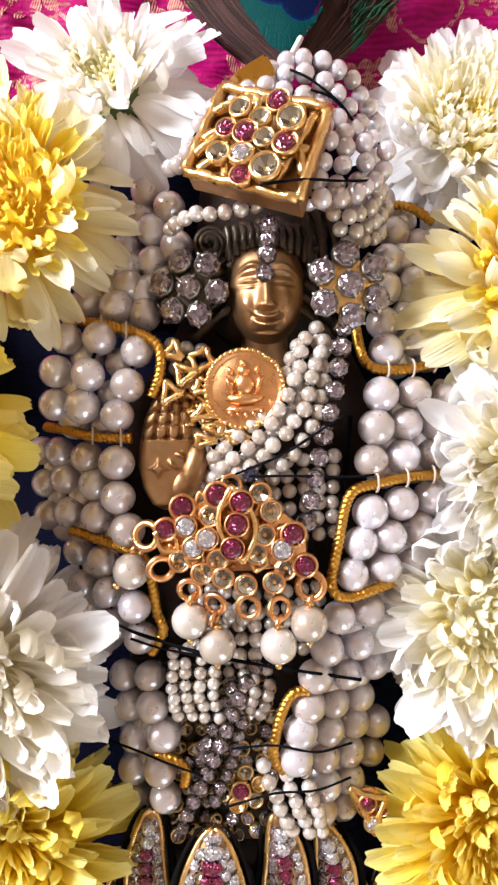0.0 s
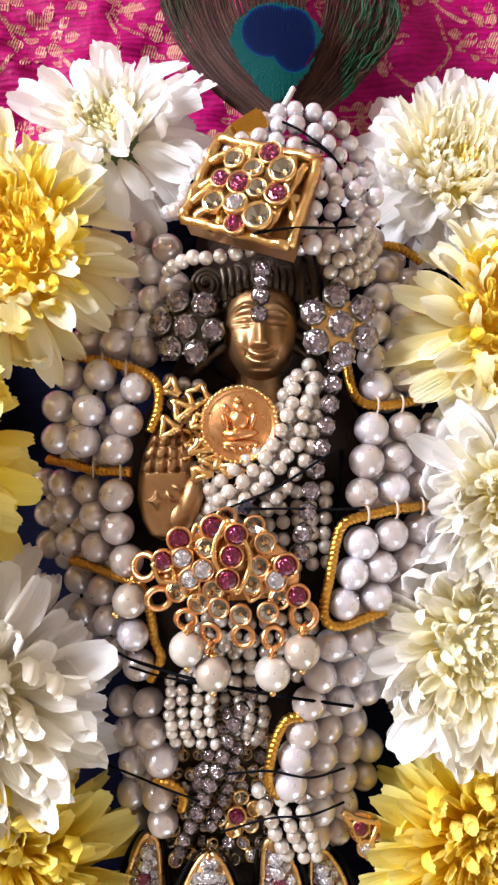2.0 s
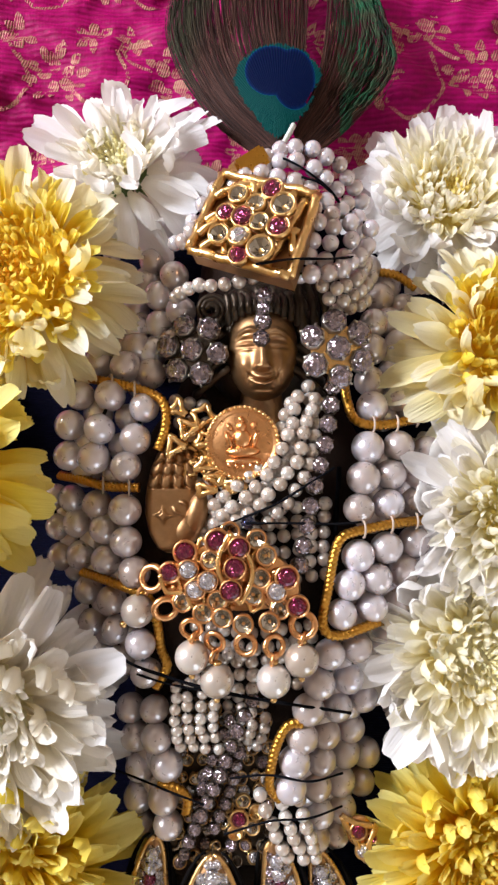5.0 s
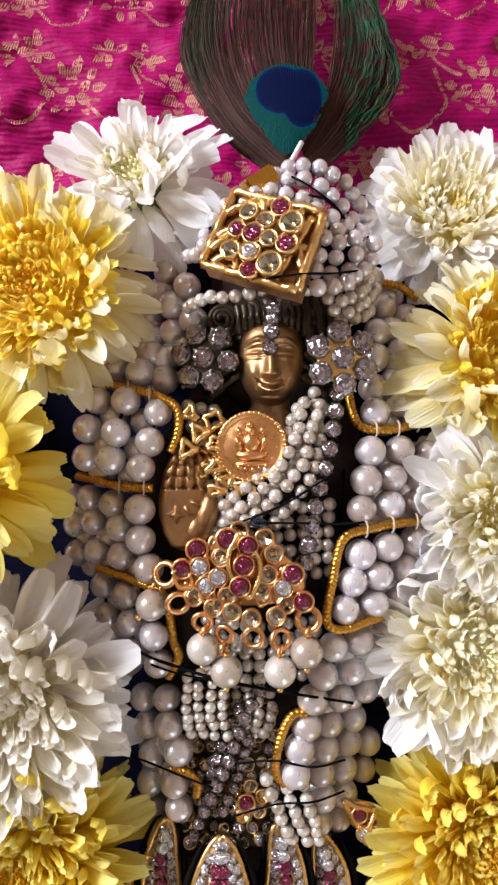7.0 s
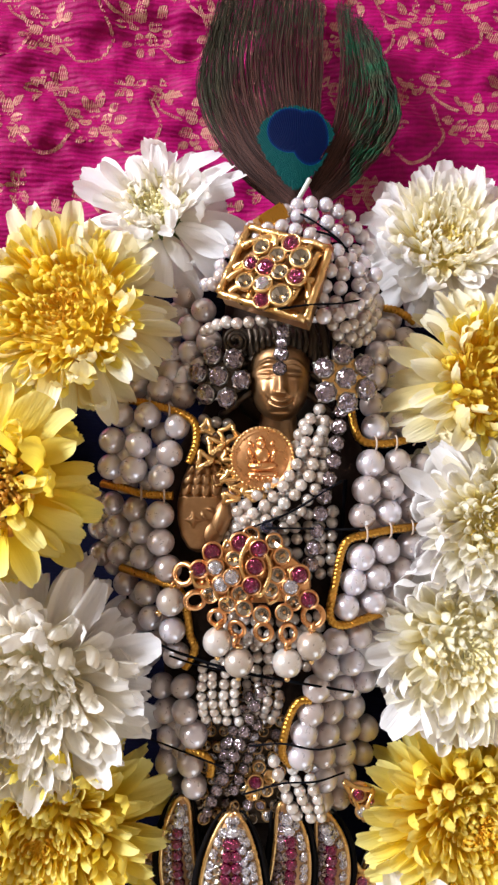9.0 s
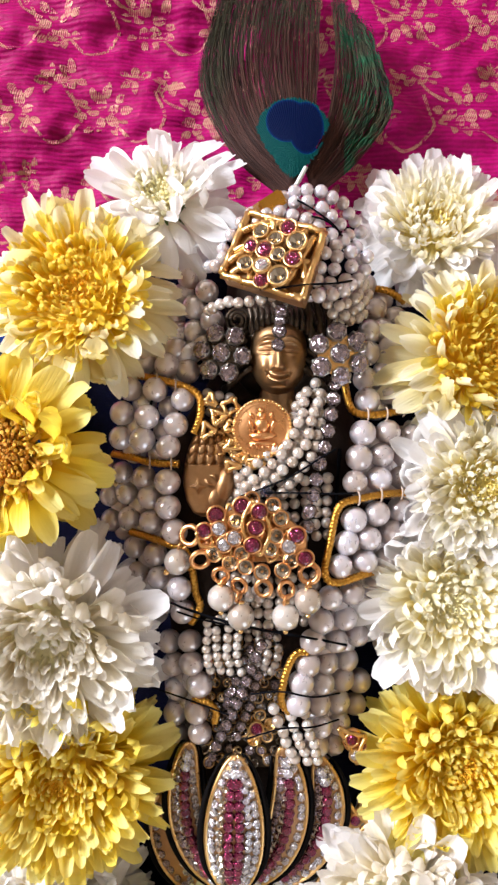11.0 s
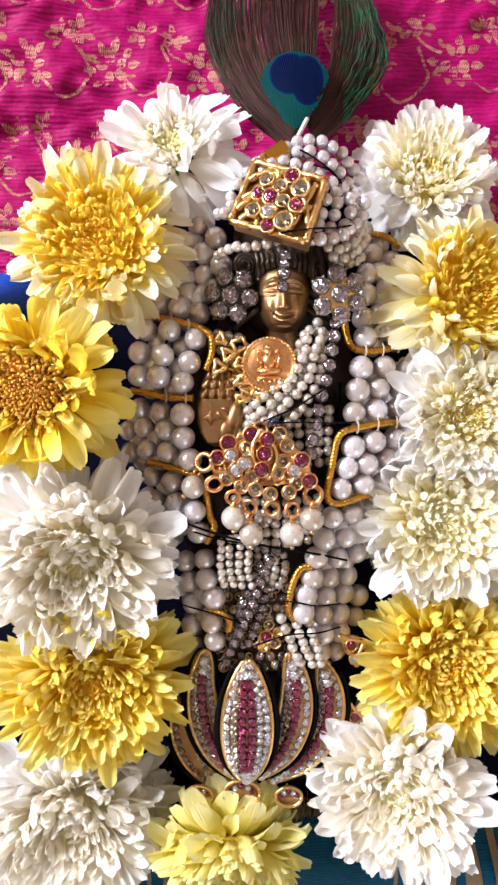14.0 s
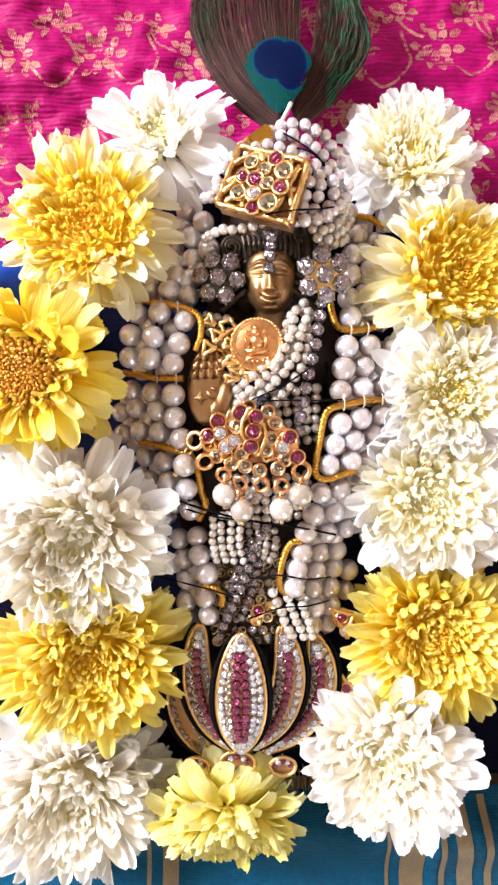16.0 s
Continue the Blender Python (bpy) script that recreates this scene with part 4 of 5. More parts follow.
beads(cape, [(-27.4, 33.5, 31), (-22.1, 31.9, 33), (-17.2, 33.0, 33), (-24.5, 28.4, 32), (-19.3, 27.2, 34), (-29.7, 29.4, 29), (-22.8, 37.0, 28), (-15.0, 29.0, 33), (-17.5, 38.5, 33), (-14.0, 42.0, 35), (-20.5, 42.5, 29), (-13.2, 35.2, 35), (-18.6, 46.5, 30), (28.2, 33.2, 33), (31.5, 36.8, 30), (26.4, 38.4, 31), (29.4, 28.4, 35), (25.0, 32.6, 35), (33.6, 31.6, 30), (24.6, 27.2, 35), (28.8, 42.2, 27), (24.6, 44.8, 30), (34.8, 27.0, 30)], BIG, CAPE_AT, shake=0.3)

gold_cord([(-34.3, 29.5, 33), (-34.3, 26.6, 34), (-31.5, 22.2, 36), (-24.4, 20.3, 39), (-18.0, 18.3, 41), (-15.2, 16.0, 42), (-15.0, 11.8, 42), (-16.5, 7.8, 41)])
gold_cord([(-36.8, 2.9, 33), (-31.5, 2.1, 37), (-26.0, 0.9, 40), (-19.8, 0.7, 42)])
gold_cord([(-32.2, -16.0, 33), (-26.8, -16.9, 37), (-21.4, -18.2, 40), (-18.1, -19.4, 41), (-16.5, -23.8, 41), (-15.8, -29.0, 40), (-14.7, -32.3, 40), (-16.8, -36.5, 39)])
gold_cord([(-16.4, -54.5, 38), (-13.1, -54.7, 39), (-10.9, -56.6, 39), (-11.2, -59.7, 38)])
gold_cord([(18.6, 19.9, 38), (18.9, 16.7, 40), (20.0, 13.5, 41), (22.9, 12.3, 41), (27.9, 12.7, 40), (34.3, 14.4, 36)])
gold_cord([(33.3, -5.5, 38), (26.6, -5.9, 42), (20.7, -6.9, 44), (17.3, -7.9, 45), (15.8, -10.6, 45), (14.7, -16.4, 45), (13.6, -22.3, 45), (14.3, -24.9, 45), (17.0, -25.6, 44), (21.6, -24.3, 43), (26.8, -23.8, 39), (28.7, -26.6, 37)])
gold_cord([(10.2, -41.8, 42), (7.6, -42.2, 42), (5.8, -44.9, 42), (4.6, -48.9, 42), (4.2, -53.5, 41), (6.0, -56.3, 40)])
for x, y, z in ((23.2, 12.3, 42), (27.7, 12.6, 41), (32.2, 13.7, 38), (20.9, -6.6, 45), (26.2, -5.9, 43), (31.4, -5.5, 40), (-21.6, 0.7, 42), (-26.8, 1.2, 40), (-20.9, 19.0, 41), (-25.5, 20.5, 39)):
    loop = [Vector((x + 0.25 * math.sin(a), y + 1.5 * math.cos(a), z + 1.15 * math.sin(a) + 0.1)) for a in (0, 0.5, 1.05, 1.57, 2.1, 2.6, 3.14)]
    part("tie_loop", mesh("tie_loop", *sweep(rel(loop, CAPE_AT), 0.22, 5), TIE_THREAD), cape, label="pale tying thread")
gold_cord([(26.6, 44.3, 30), (30.3, 43.2, 31), (34.1, 40.6, 31)])

# ---- strings of small pearls ----
CHEST = "string of small cream pearls slung across the chest"
pearl_string([(9.6, 17.4, 43), (7.9, 11.6, 45), (5.3, 5.4, 46), (0.9, 0.4, 45), (-4.4, -4.2, 44)], SMALL, CHEST)
pearl_string([(12.3, 17.2, 43), (10.4, 10.9, 46), (8.3, 4.6, 47), (4.1, -0.5, 46), (-1.6, -5.3, 44), (-5.9, -7.7, 42)], SMALL, CHEST)
pearl_string([(11.6, 19.6, 40), (12.2, 11.7, 44), (10.8, 4.3, 46), (7.3, -1.9, 45), (2.0, -7.3, 43)], SMALL, CHEST)
pearl_string([(8.3, 16.2, 42), (6.2, 11.0, 43), (3.5, 6.1, 43), (-0.0, 2.5, 43), (-5.9, -2.3, 42)], SMALL, CHEST)
for k in range(3):
    pearl_string([(13.2 - 1.5 * k, 16.0 - 2.2 * k, 42), (9.4 - 1.6 * k, 8.2 - 1.6 * k, 43.6), (3.8 - 1.6 * k, 1.4 - 1.4 * k, 43.2), (-3.2 - 1.4 * k, -4.6 - 0.8 * k, 41)], SMALL, CHEST)
for k in range(6):
    pearl_string([((-9.5, -2.6, 39)[0] + 0.6 * k, (-9.5, -2.6, 39)[1] - 2.6 * k, 38), ((2.5, -3.6, 40)[0], (2.5, -3.6, 40)[1] - 2.6 * k, 40.5), ((14.5, -2.3, 39)[0], (14.5, -2.3, 39)[1] - 2.6 * k, 39)], SMALL, "string of small pearls wound round the chest")
for k in range(4):
    x, y, _ = (-13.0, -35.7, 41)
    pearl_string([(x + 2.5 * k, y + 0.4 * k, 40.5), (x + 2.3 * k, y - 5, 41.5), (x + 0.6 + 2.4 * k, y - 11.5, 39.5)], TINY, "short hanging string of tiny pearls at the waist", "waist pearl strings")
for k in range(4):
    x, y, _ = (-3.7, -38.1, 38)
    pearl_string([(x + 2.3 * k, y - 0.7 * k, 37 + 0.5 * (k % 2)), (x + 0.5 + 2.2 * k, y - 4.5, 38.6), (x - 0.4 + 2.1 * k, y - 9 - 0.8 * (k % 2), 36.5)], TINY, "dull short string of tiny pearls at the waist", "waist pearl strings")
for k in range(3):
    x, y, _ = (2.2, -56.3, 38)
    pearl_string([(x + 0.5 + 3.1 * k, y + 0.6 * k, 37.5), (x + 2.6 + 3.1 * k, y - 5.5, 38.5), (x + 5.6 + 2.7 * k, y - 12.5, 36)], SMALL, "string of small pearls hanging over the feet")
pearl_string([(-8.1, -27.2, 40), (-5.6, -29.1, 41), (-1.8, -30.2, 41), (1.6, -29.2, 41)], SMALL, "small pearls behind the brooch")
for k in range(5):
    x, y, _ = (-9.2, -25.3, 39)
    pearl_string([(x, y - 2.5 * k, 38), (x + 10, y - 0.8 - 2.55 * k, 40.5), (x + 21, y + 0.5 - 2.6 * k, 39)], SMALL, "string of small pearls wound round the waist behind the drops")
for k in range(3):
    x, y, _ = (-13.8, 17.3, 35)
    pearl_string([(x + 2.6 * k, y - 0.5 * k, 35), (x + 0.6 + 2.6 * k, y - 4, 36)], SMALL, "small pearls beside the neck in shade")
for k in range(3):
    x, y, _ = (-8.8, 0.5, 38)
    pearl_string([(x - 0.5 + 2.6 * k, y + 1, 38), (x - 2 + 2.6 * k, y - 4, 39), (x - 4.5 + 2.6 * k, y - 9, 38)], SMALL, "small pearls between the hand and the chest")

# ---- pearl crown ----
CROWN = "string of small pearls wound round the crown"
pearl_string([(-13.5, 36.4, 41), (-10.5, 36.7, 45), (-6.9, 36.9, 47), (-2.8, 36.9, 48), (1.0, 38.1, 47)], SMALL, "string of small pearls across the brow")
pearl_string([(3.5, 61.1, 45), (6.4, 62.2, 46), (11.4, 62.0, 46), (16.1, 60.6, 44), (19.9, 58.1, 41), (22.1, 55.6, 38)], MEDIUM, CROWN)
pearl_string([(2.9, 58.7, 47), (6.9, 59.1, 48), (11.6, 57.9, 48), (15.4, 55.9, 46), (18.9, 52.5, 43), (21.4, 48.7, 40)], MEDIUM, CROWN)
pearl_string([(-2.4, 54.5, 48), (-0.1, 56.0, 49), (3.4, 56.2, 49.5), (7.4, 55.0, 49.5), (11.2, 53.7, 49)], MEDIUM, CROWN)
for k in range(4):
    x, y, _ = (13.2, 48.2, 50)
    pearl_string([(x - 2 + 3.0 * k, y + 4 - 0.8 * k, 50 - 1.6 * k), (x - 1 + 3.3 * k, y - 1, 51.5 - 1.8 * k), (x - 2 + 3.2 * k, y - 6, 51.5 - 2 * k), (x - 3.5 + 2.9 * k, y - 10 + 0.7 * k, 49.5 - 2 * k)], MEDIUM, CROWN)
pearl_string([(7.7, 37.5, 53), (10.9, 37.0, 53.5), (14.7, 37.6, 52), (18.6, 40.2, 49), (21.3, 44.3, 45)], MEDIUM, "string of small pearls along the lower edge of the crown")
pearl_string([(13.4, 36.3, 49), (16.4, 36.0, 49), (20.0, 38.5, 46), (22.5, 42.7, 42)], SMALL, CROWN)
pearl_string([(14.6, 34.9, 46), (17.5, 34.5, 46), (21.0, 36.8, 43), (23.5, 40.8, 39)], SMALL, CROWN)
pearl_string([(16.8, 33.8, 42), (19.7, 34.0, 42), (22.3, 36.1, 40)], SMALL, CROWN)
pearl_string([(-13.0, 45.7, 43), (-11.1, 45.4, 46), (-9.5, 46.8, 47)], MEDIUM, "few small pearls at the edge of the crown")
pearl_string([(-10.0, 50.4, 42), (-8.1, 52.8, 43), (-6.0, 55.6, 43), (-3.3, 58.2, 43)], MEDIUM, CROWN)

# ---- crown ornament ----
cr = [(-4.1, 56.3, 49), (12.0, 50.0, 55), (7.1, 35.3, 58), (-9.8, 41.8, 52)]


def quad_point(u, v):
    a, b, c, d = (Vector(p) for p in cr)
    return a * (1 - u) * (1 - v) + b * u * (1 - v) + c * u * v + d * (1 - u) * v


def crown_ornament():
    o = quad_point(0.5, 0.5)
    root = thing("crown_ornament", o, "gilt openwork crown plate set with ruby and clear stones", "crown plate")
    n = (Vector(cr[1]) - Vector(cr[0])).cross(Vector(cr[3]) - Vector(cr[0])).normalized()
    n = n if n.z > 0 else -n
    verts = [(Vector(p) - o - n * h) * MM for h in (0.9, 4.5) for p in cr]
    part("backing", mesh("backing", verts, [(0, 1, 2, 3), (7, 6, 5, 4), (0, 4, 5, 1), (1, 5, 6, 2), (2, 6, 7, 3), (3, 7, 4, 0)], BRONZE, False), root, label="dull gilt backing")
    for a, b in zip(cr, cr[1:] + cr[:1]):
        a, b = Vector(a) - o, Vector(b) - o
        line = [a.lerp(b, i / 12) + n * (0.25 * math.sin(i * 2.1)) for i in range(13)]
        part("frame_bar", mesh("frame_bar", *sweep(line, 0.85, 8, 1.4, 3, 0.14), GOLD), root)
    for u, v, w, z in ((0.02, 0.3, 0.35, 0.05), (0.03, 0.62, 0.3, 0.4), (0.1, 0.95, 0.35, 0.72), (0.55, 0.98, 0.45, 0.7), (0.8, 0.05, 0.62, 0.3), (0.75, 0.98, 0.9, 0.1), (0.3, 0.02, 0.42, 0.28), (0.12, 0.5, 0.32, 0.7), (0.5, 0.03, 0.3, 0.2), (0.95, 0.5, 0.75, 0.6), (0.97, 0.75, 0.8, 0.5), (0.6, 0.6, 0.75, 0.95), (0.02, 0.8, 0.2, 0.55), (0.35, 0.95, 0.25, 0.75)):
        a, b = quad_point(u, v) - o, quad_point(w, z) - o
        part("tracery", mesh("tracery", *sweep(spline([tuple(a), tuple((a + b) / 2 + Vector((0.6, 0.5, 0.4))), tuple(b)], 0.6), 0.78, 7, 1.1, 2, 0.2), GOLD), root)
    for at, r, kind, cup in (((4.4, 50.6, 56), 1.7, "ruby", GOLD_THIN), ((-3.4, 47.0, 55), 1.5, "ruby", GOLD_THIN), ((-0.5, 45.9, 56), 1.8, "ruby", GOLD_THIN),
                             ((5.3, 43.5, 58), 1.7, "ruby", GOLD_CUP), ((-1.2, 39.2, 57), 1.6, "ruby", GOLD_THIN), ((-1.1, 42.4, 57), 1.65, "clear", GOLD_CUP),
                             ((-1.3, 50.6, 54), 1.5, "smoke", GOLD_CUP), ((1.7, 48.6, 55), 1.5, "smoke", GOLD_CUP), ((6.1, 47.2, 58), 1.8, "smoke", GOLD_CUP),
                             ((-4.6, 43.4, 55), 1.5, "smoke", GOLD_CUP), ((2.3, 39.7, 59), 1.9, "smoke", GOLD_CUP), ((2.2, 44.7, 57), 1.5, "smoke", GOLD_THIN)):
        gem(root, at, r, kind, o, n, cup)
    knob = bmesh.new()
    bmesh.ops.create_cube(knob, size=1, matrix=Matrix.LocRotScale(V(Vector((0.5, 58.5, 47)) - o), Euler((0.3, 0.2, 0.65)), V((6.5, 4.0, 5))))
    bmesh.ops.bevel(knob, geom=knob.edges[:], offset=0.0005, segments=2, affect="EDGES")
    part("top_block", from_bm("top_block", knob, ZARI, False), root, label="amber gilt block")


crown_ornament()


# ---- face jewels ----
def stone_drop():
    o = (2.9, 31.1, 47)
    root = thing("forehead_jewel", o, "row of square clear rhinestones hanging on the forehead", "jewel")
    for p, r in (((3.2, 35.0, 47.5), 1.55), ((3.0, 32.8, 47.3), 1.3), ((2.9, 30.6, 47), 1.6), ((2.7, 27.7, 46), 1.5)):
        gem(root, p, r, "dull", o, (0, 0.1, 1), DARK_CLAW)


stone_drop()


def earring(at, r, count, label, facing, turn, plate):
    root = thing("flower_earring", at, label, "earring", "flower earrings")
    q = tilt(facing)
    gem(root, Vector(at) + q @ Vector((0, 0, 0.8)), r, "dull", at, facing, SILVER_CLAW)
    for k in range(count):
        a = turn + 2 * math.pi * k / count
        d = Vector((math.cos(a), math.sin(a), 0))
        gem(root, Vector(at) + q @ (d * r * 2.35), r * bead_rng.uniform(0.95, 1.08), "dull", at, q @ (Vector((0, 0, 1)) + d * 0.3), SILVER_CLAW)
    part("back_plate", mesh("back_plate", *blob((0, 0, -1.2), (r * 2.2, r * 2.2, 0.9), seg=20), plate), root, Matrix.LocRotScale(None, q, None), "metal back plate")


earring((-10.3, 26.6, 40), 2.15, 6, "rhinestone flower earring in shade, its mauve stones also darkened in colour", (-0.2, 0, 1), 0.35, TARNISH_AND_GAP)
earring((16.4, 25.7, 46), 2.2, 6, "sparkling rhinestone flower earring on gilt plate", (0.15, 0, 1), 0.1, GOLD)


def stone_chain(points, r, label, kind="dull"):
    o = points[0]
    root = thing("rhinestone_chain", o, label, "chain", "rhinestone chains")
    for p in spline(points, r * 2.3):
        gem(root, p, r * bead_rng.uniform(0.95, 1.05), kind, o, (bead_rng.uniform(-.3, .3), bead_rng.uniform(-.3, .3), 1), SILVER_CLAW if kind == "clear" else DARK_CLAW)


stone_chain([(15.7, 19.1, 44), (14.8, 13.3, 46), (13.6, 6.9, 47), (12.0, 0.6, 47), (10.8, -5.9, 46), (9.8, -13.2, 44)], 1.6, "rhinestone chain hanging from the shoulder")
stone_chain([(1.1, -37.8, 42), (-1.6, -43.2, 42), (-3.9, -49.5, 41), (-7.2, -57.5, 39), (-10.8, -65.7, 37)], 1.3, "rhinestone chain hanging down the robe")
stone_chain([(-3.1, -42.1, 40), (-5.9, -49.1, 39), (-8.1, -54.9, 38)], 1.2, "dull rhinestone chain on the robe")
stone_chain([(-1.2, -48.0, 40), (-3.0, -55.4, 38), (-6.0, -63.6, 36)], 1.2, "dull rhinestone chain on the robe")
stone_chain([(-7.9, -53.1, 38), (-8.8, -59.6, 37), (-11.8, -69.1, 35)], 1.2, "dull rhinestone chain low on the robe")


# ---- medallion and gilt filigree ----
def medallion():
    o = (-0.7, 8.9, 44)
    root = thing("medallion", o, "round copper-gold medallion with beaded rim and raised seated relief", "medallion", rot=Euler((0.1, -0.06, 0.05)).to_quaternion())
    prof = [(0.0, 0.35), (5.0, 0.35), (5.3, 0.2), (5.7, 0.2), (6.0, 0.55), (6.6, 0.5), (6.8, 0.0), (6.6, -0.7), (0.0, -0.8)]
    n = 48
    verts = [V((r * math.cos(j * 2 * math.pi / n), r * math.sin(j * 2 * math.pi / n), z)) for r, z in prof for j in range(n)]
    part("disc", mesh("disc", verts, grid_faces(len(prof), n, True), ROSEGOLD), root)
    me = from_bm("rim_bead", ball(0.42, 8, 6), GOLD)
    for k in range(44):
        a = k * 2 * math.pi / 44
        part("rim_bead", me, root, Matrix.Translation(V((6.45 * math.cos(a), 6.45 * math.sin(a), 0.45))))
    lumps = [blob((0, 2.9, 0.4), (1.0, 1.1, 1.1), seg=14), blob((0, 4.1, 0.4), (0.6, 0.8, 0.8), seg=10), blob((0, 0.7, 0.4), (1.7, 1.9, 1.1), seg=16), blob((0, -1.6, 0.4), (3.2, 1.1, 1.2), seg=16),
             blob((-2.4, 0.6, 0.4), (0.6, 1.8, 0.9), (0, 0, 18), 10), blob((2.4, 0.6, 0.4), (0.6, 1.8, 0.9), (0, 0, -18), 10), blob((0, -3.3, 0.35), (3.4, 0.65, 0.8), seg=14),
             blob((-2.2, 3.0, 0.35), (0.5, 0.9, 0.6), (0, 0, 30), 8), blob((2.2, 3.0, 0.35), (0.5, 0.9, 0.6), (0, 0, -30), 8)]
    lumps += [blob((-2.6 + 1.3 * k, -4.3 + 0.12 * (k - 2) ** 2, 0.35), (0.5, 0.6, 0.6), seg=8) for k in range(5)]
    part("relief", mesh("relief", *joined(lumps), ROSEGOLD), root)


medallion()


def filigree(at, label, seed, w, h):
    """A small openwork scrap of gilt: pointed cells of flattened wire, two of them holding stones."""
    rng = random.Random(seed)
    root = thing("gilt_filigree", at, label, "ornament", "gilt filigree pieces")
    for k in range(5):
        cx, cy = (-0.45, 0.4, -0.1, 0.5, -0.5)[k] * w, (0.75, 0.5, 0.0, -0.4, -0.6)[k] * h
        n, a0, r = 3 + k % 2, rng.uniform(0, 6), rng.uniform(0.34, 0.42)
        corners = [Vector((cx + w * r * math.cos(a0 + 6.2832 * j / n) * rng.uniform(0.8, 1.25), cy + h * r * math.sin(a0 + 6.2832 * j / n) * rng.uniform(0.8, 1.25), rng.uniform(0.0, 1.0))) for j in range(n)]
        for a, b in zip(corners, corners[1:] + corners[:1]):
            bow = (a + b) / 2 + ((a + b) / 2 - Vector((cx, cy, 0))) * -0.18
            part("wire_loop", mesh("wire_loop", *sweep(spline([tuple(a), (bow.x, bow.y, bow.z + 0.3), tuple(b)], 0.45), 0.58, 7, 1.2, 2, 0.2), GOLD), root)
    part("back_plate", mesh("back_plate", *blob((0, 0, -0.9), (w * 0.5, h * 0.5, 0.4), seg=14), BRONZE), root, label="dull gilt back plate")
    gem(root, Vector(at) + Vector((0, 0, 0.5)), 1.1, "smoke", at, (0, 0, 1), GOLD_CUP)
    gem(root, Vector(at) + Vector((w * 0.3, -h * 0.5, 0.4)), 0.9, "smoke", at, (0, 0, 1), GOLD_CUP)


filigree((-10.3, 11.5, 41), "gilt openwork clasp beside the medallion", 3, 5.5, 5.0)
filigree((-5.0, 2.4, 42), "gilt openwork fragment below the medallion", 5, 5.5, 3.4)
filigree((-8.8, 5.9, 39), "gilt openwork fragment behind the medallion", 8, 4.0, 4.0)


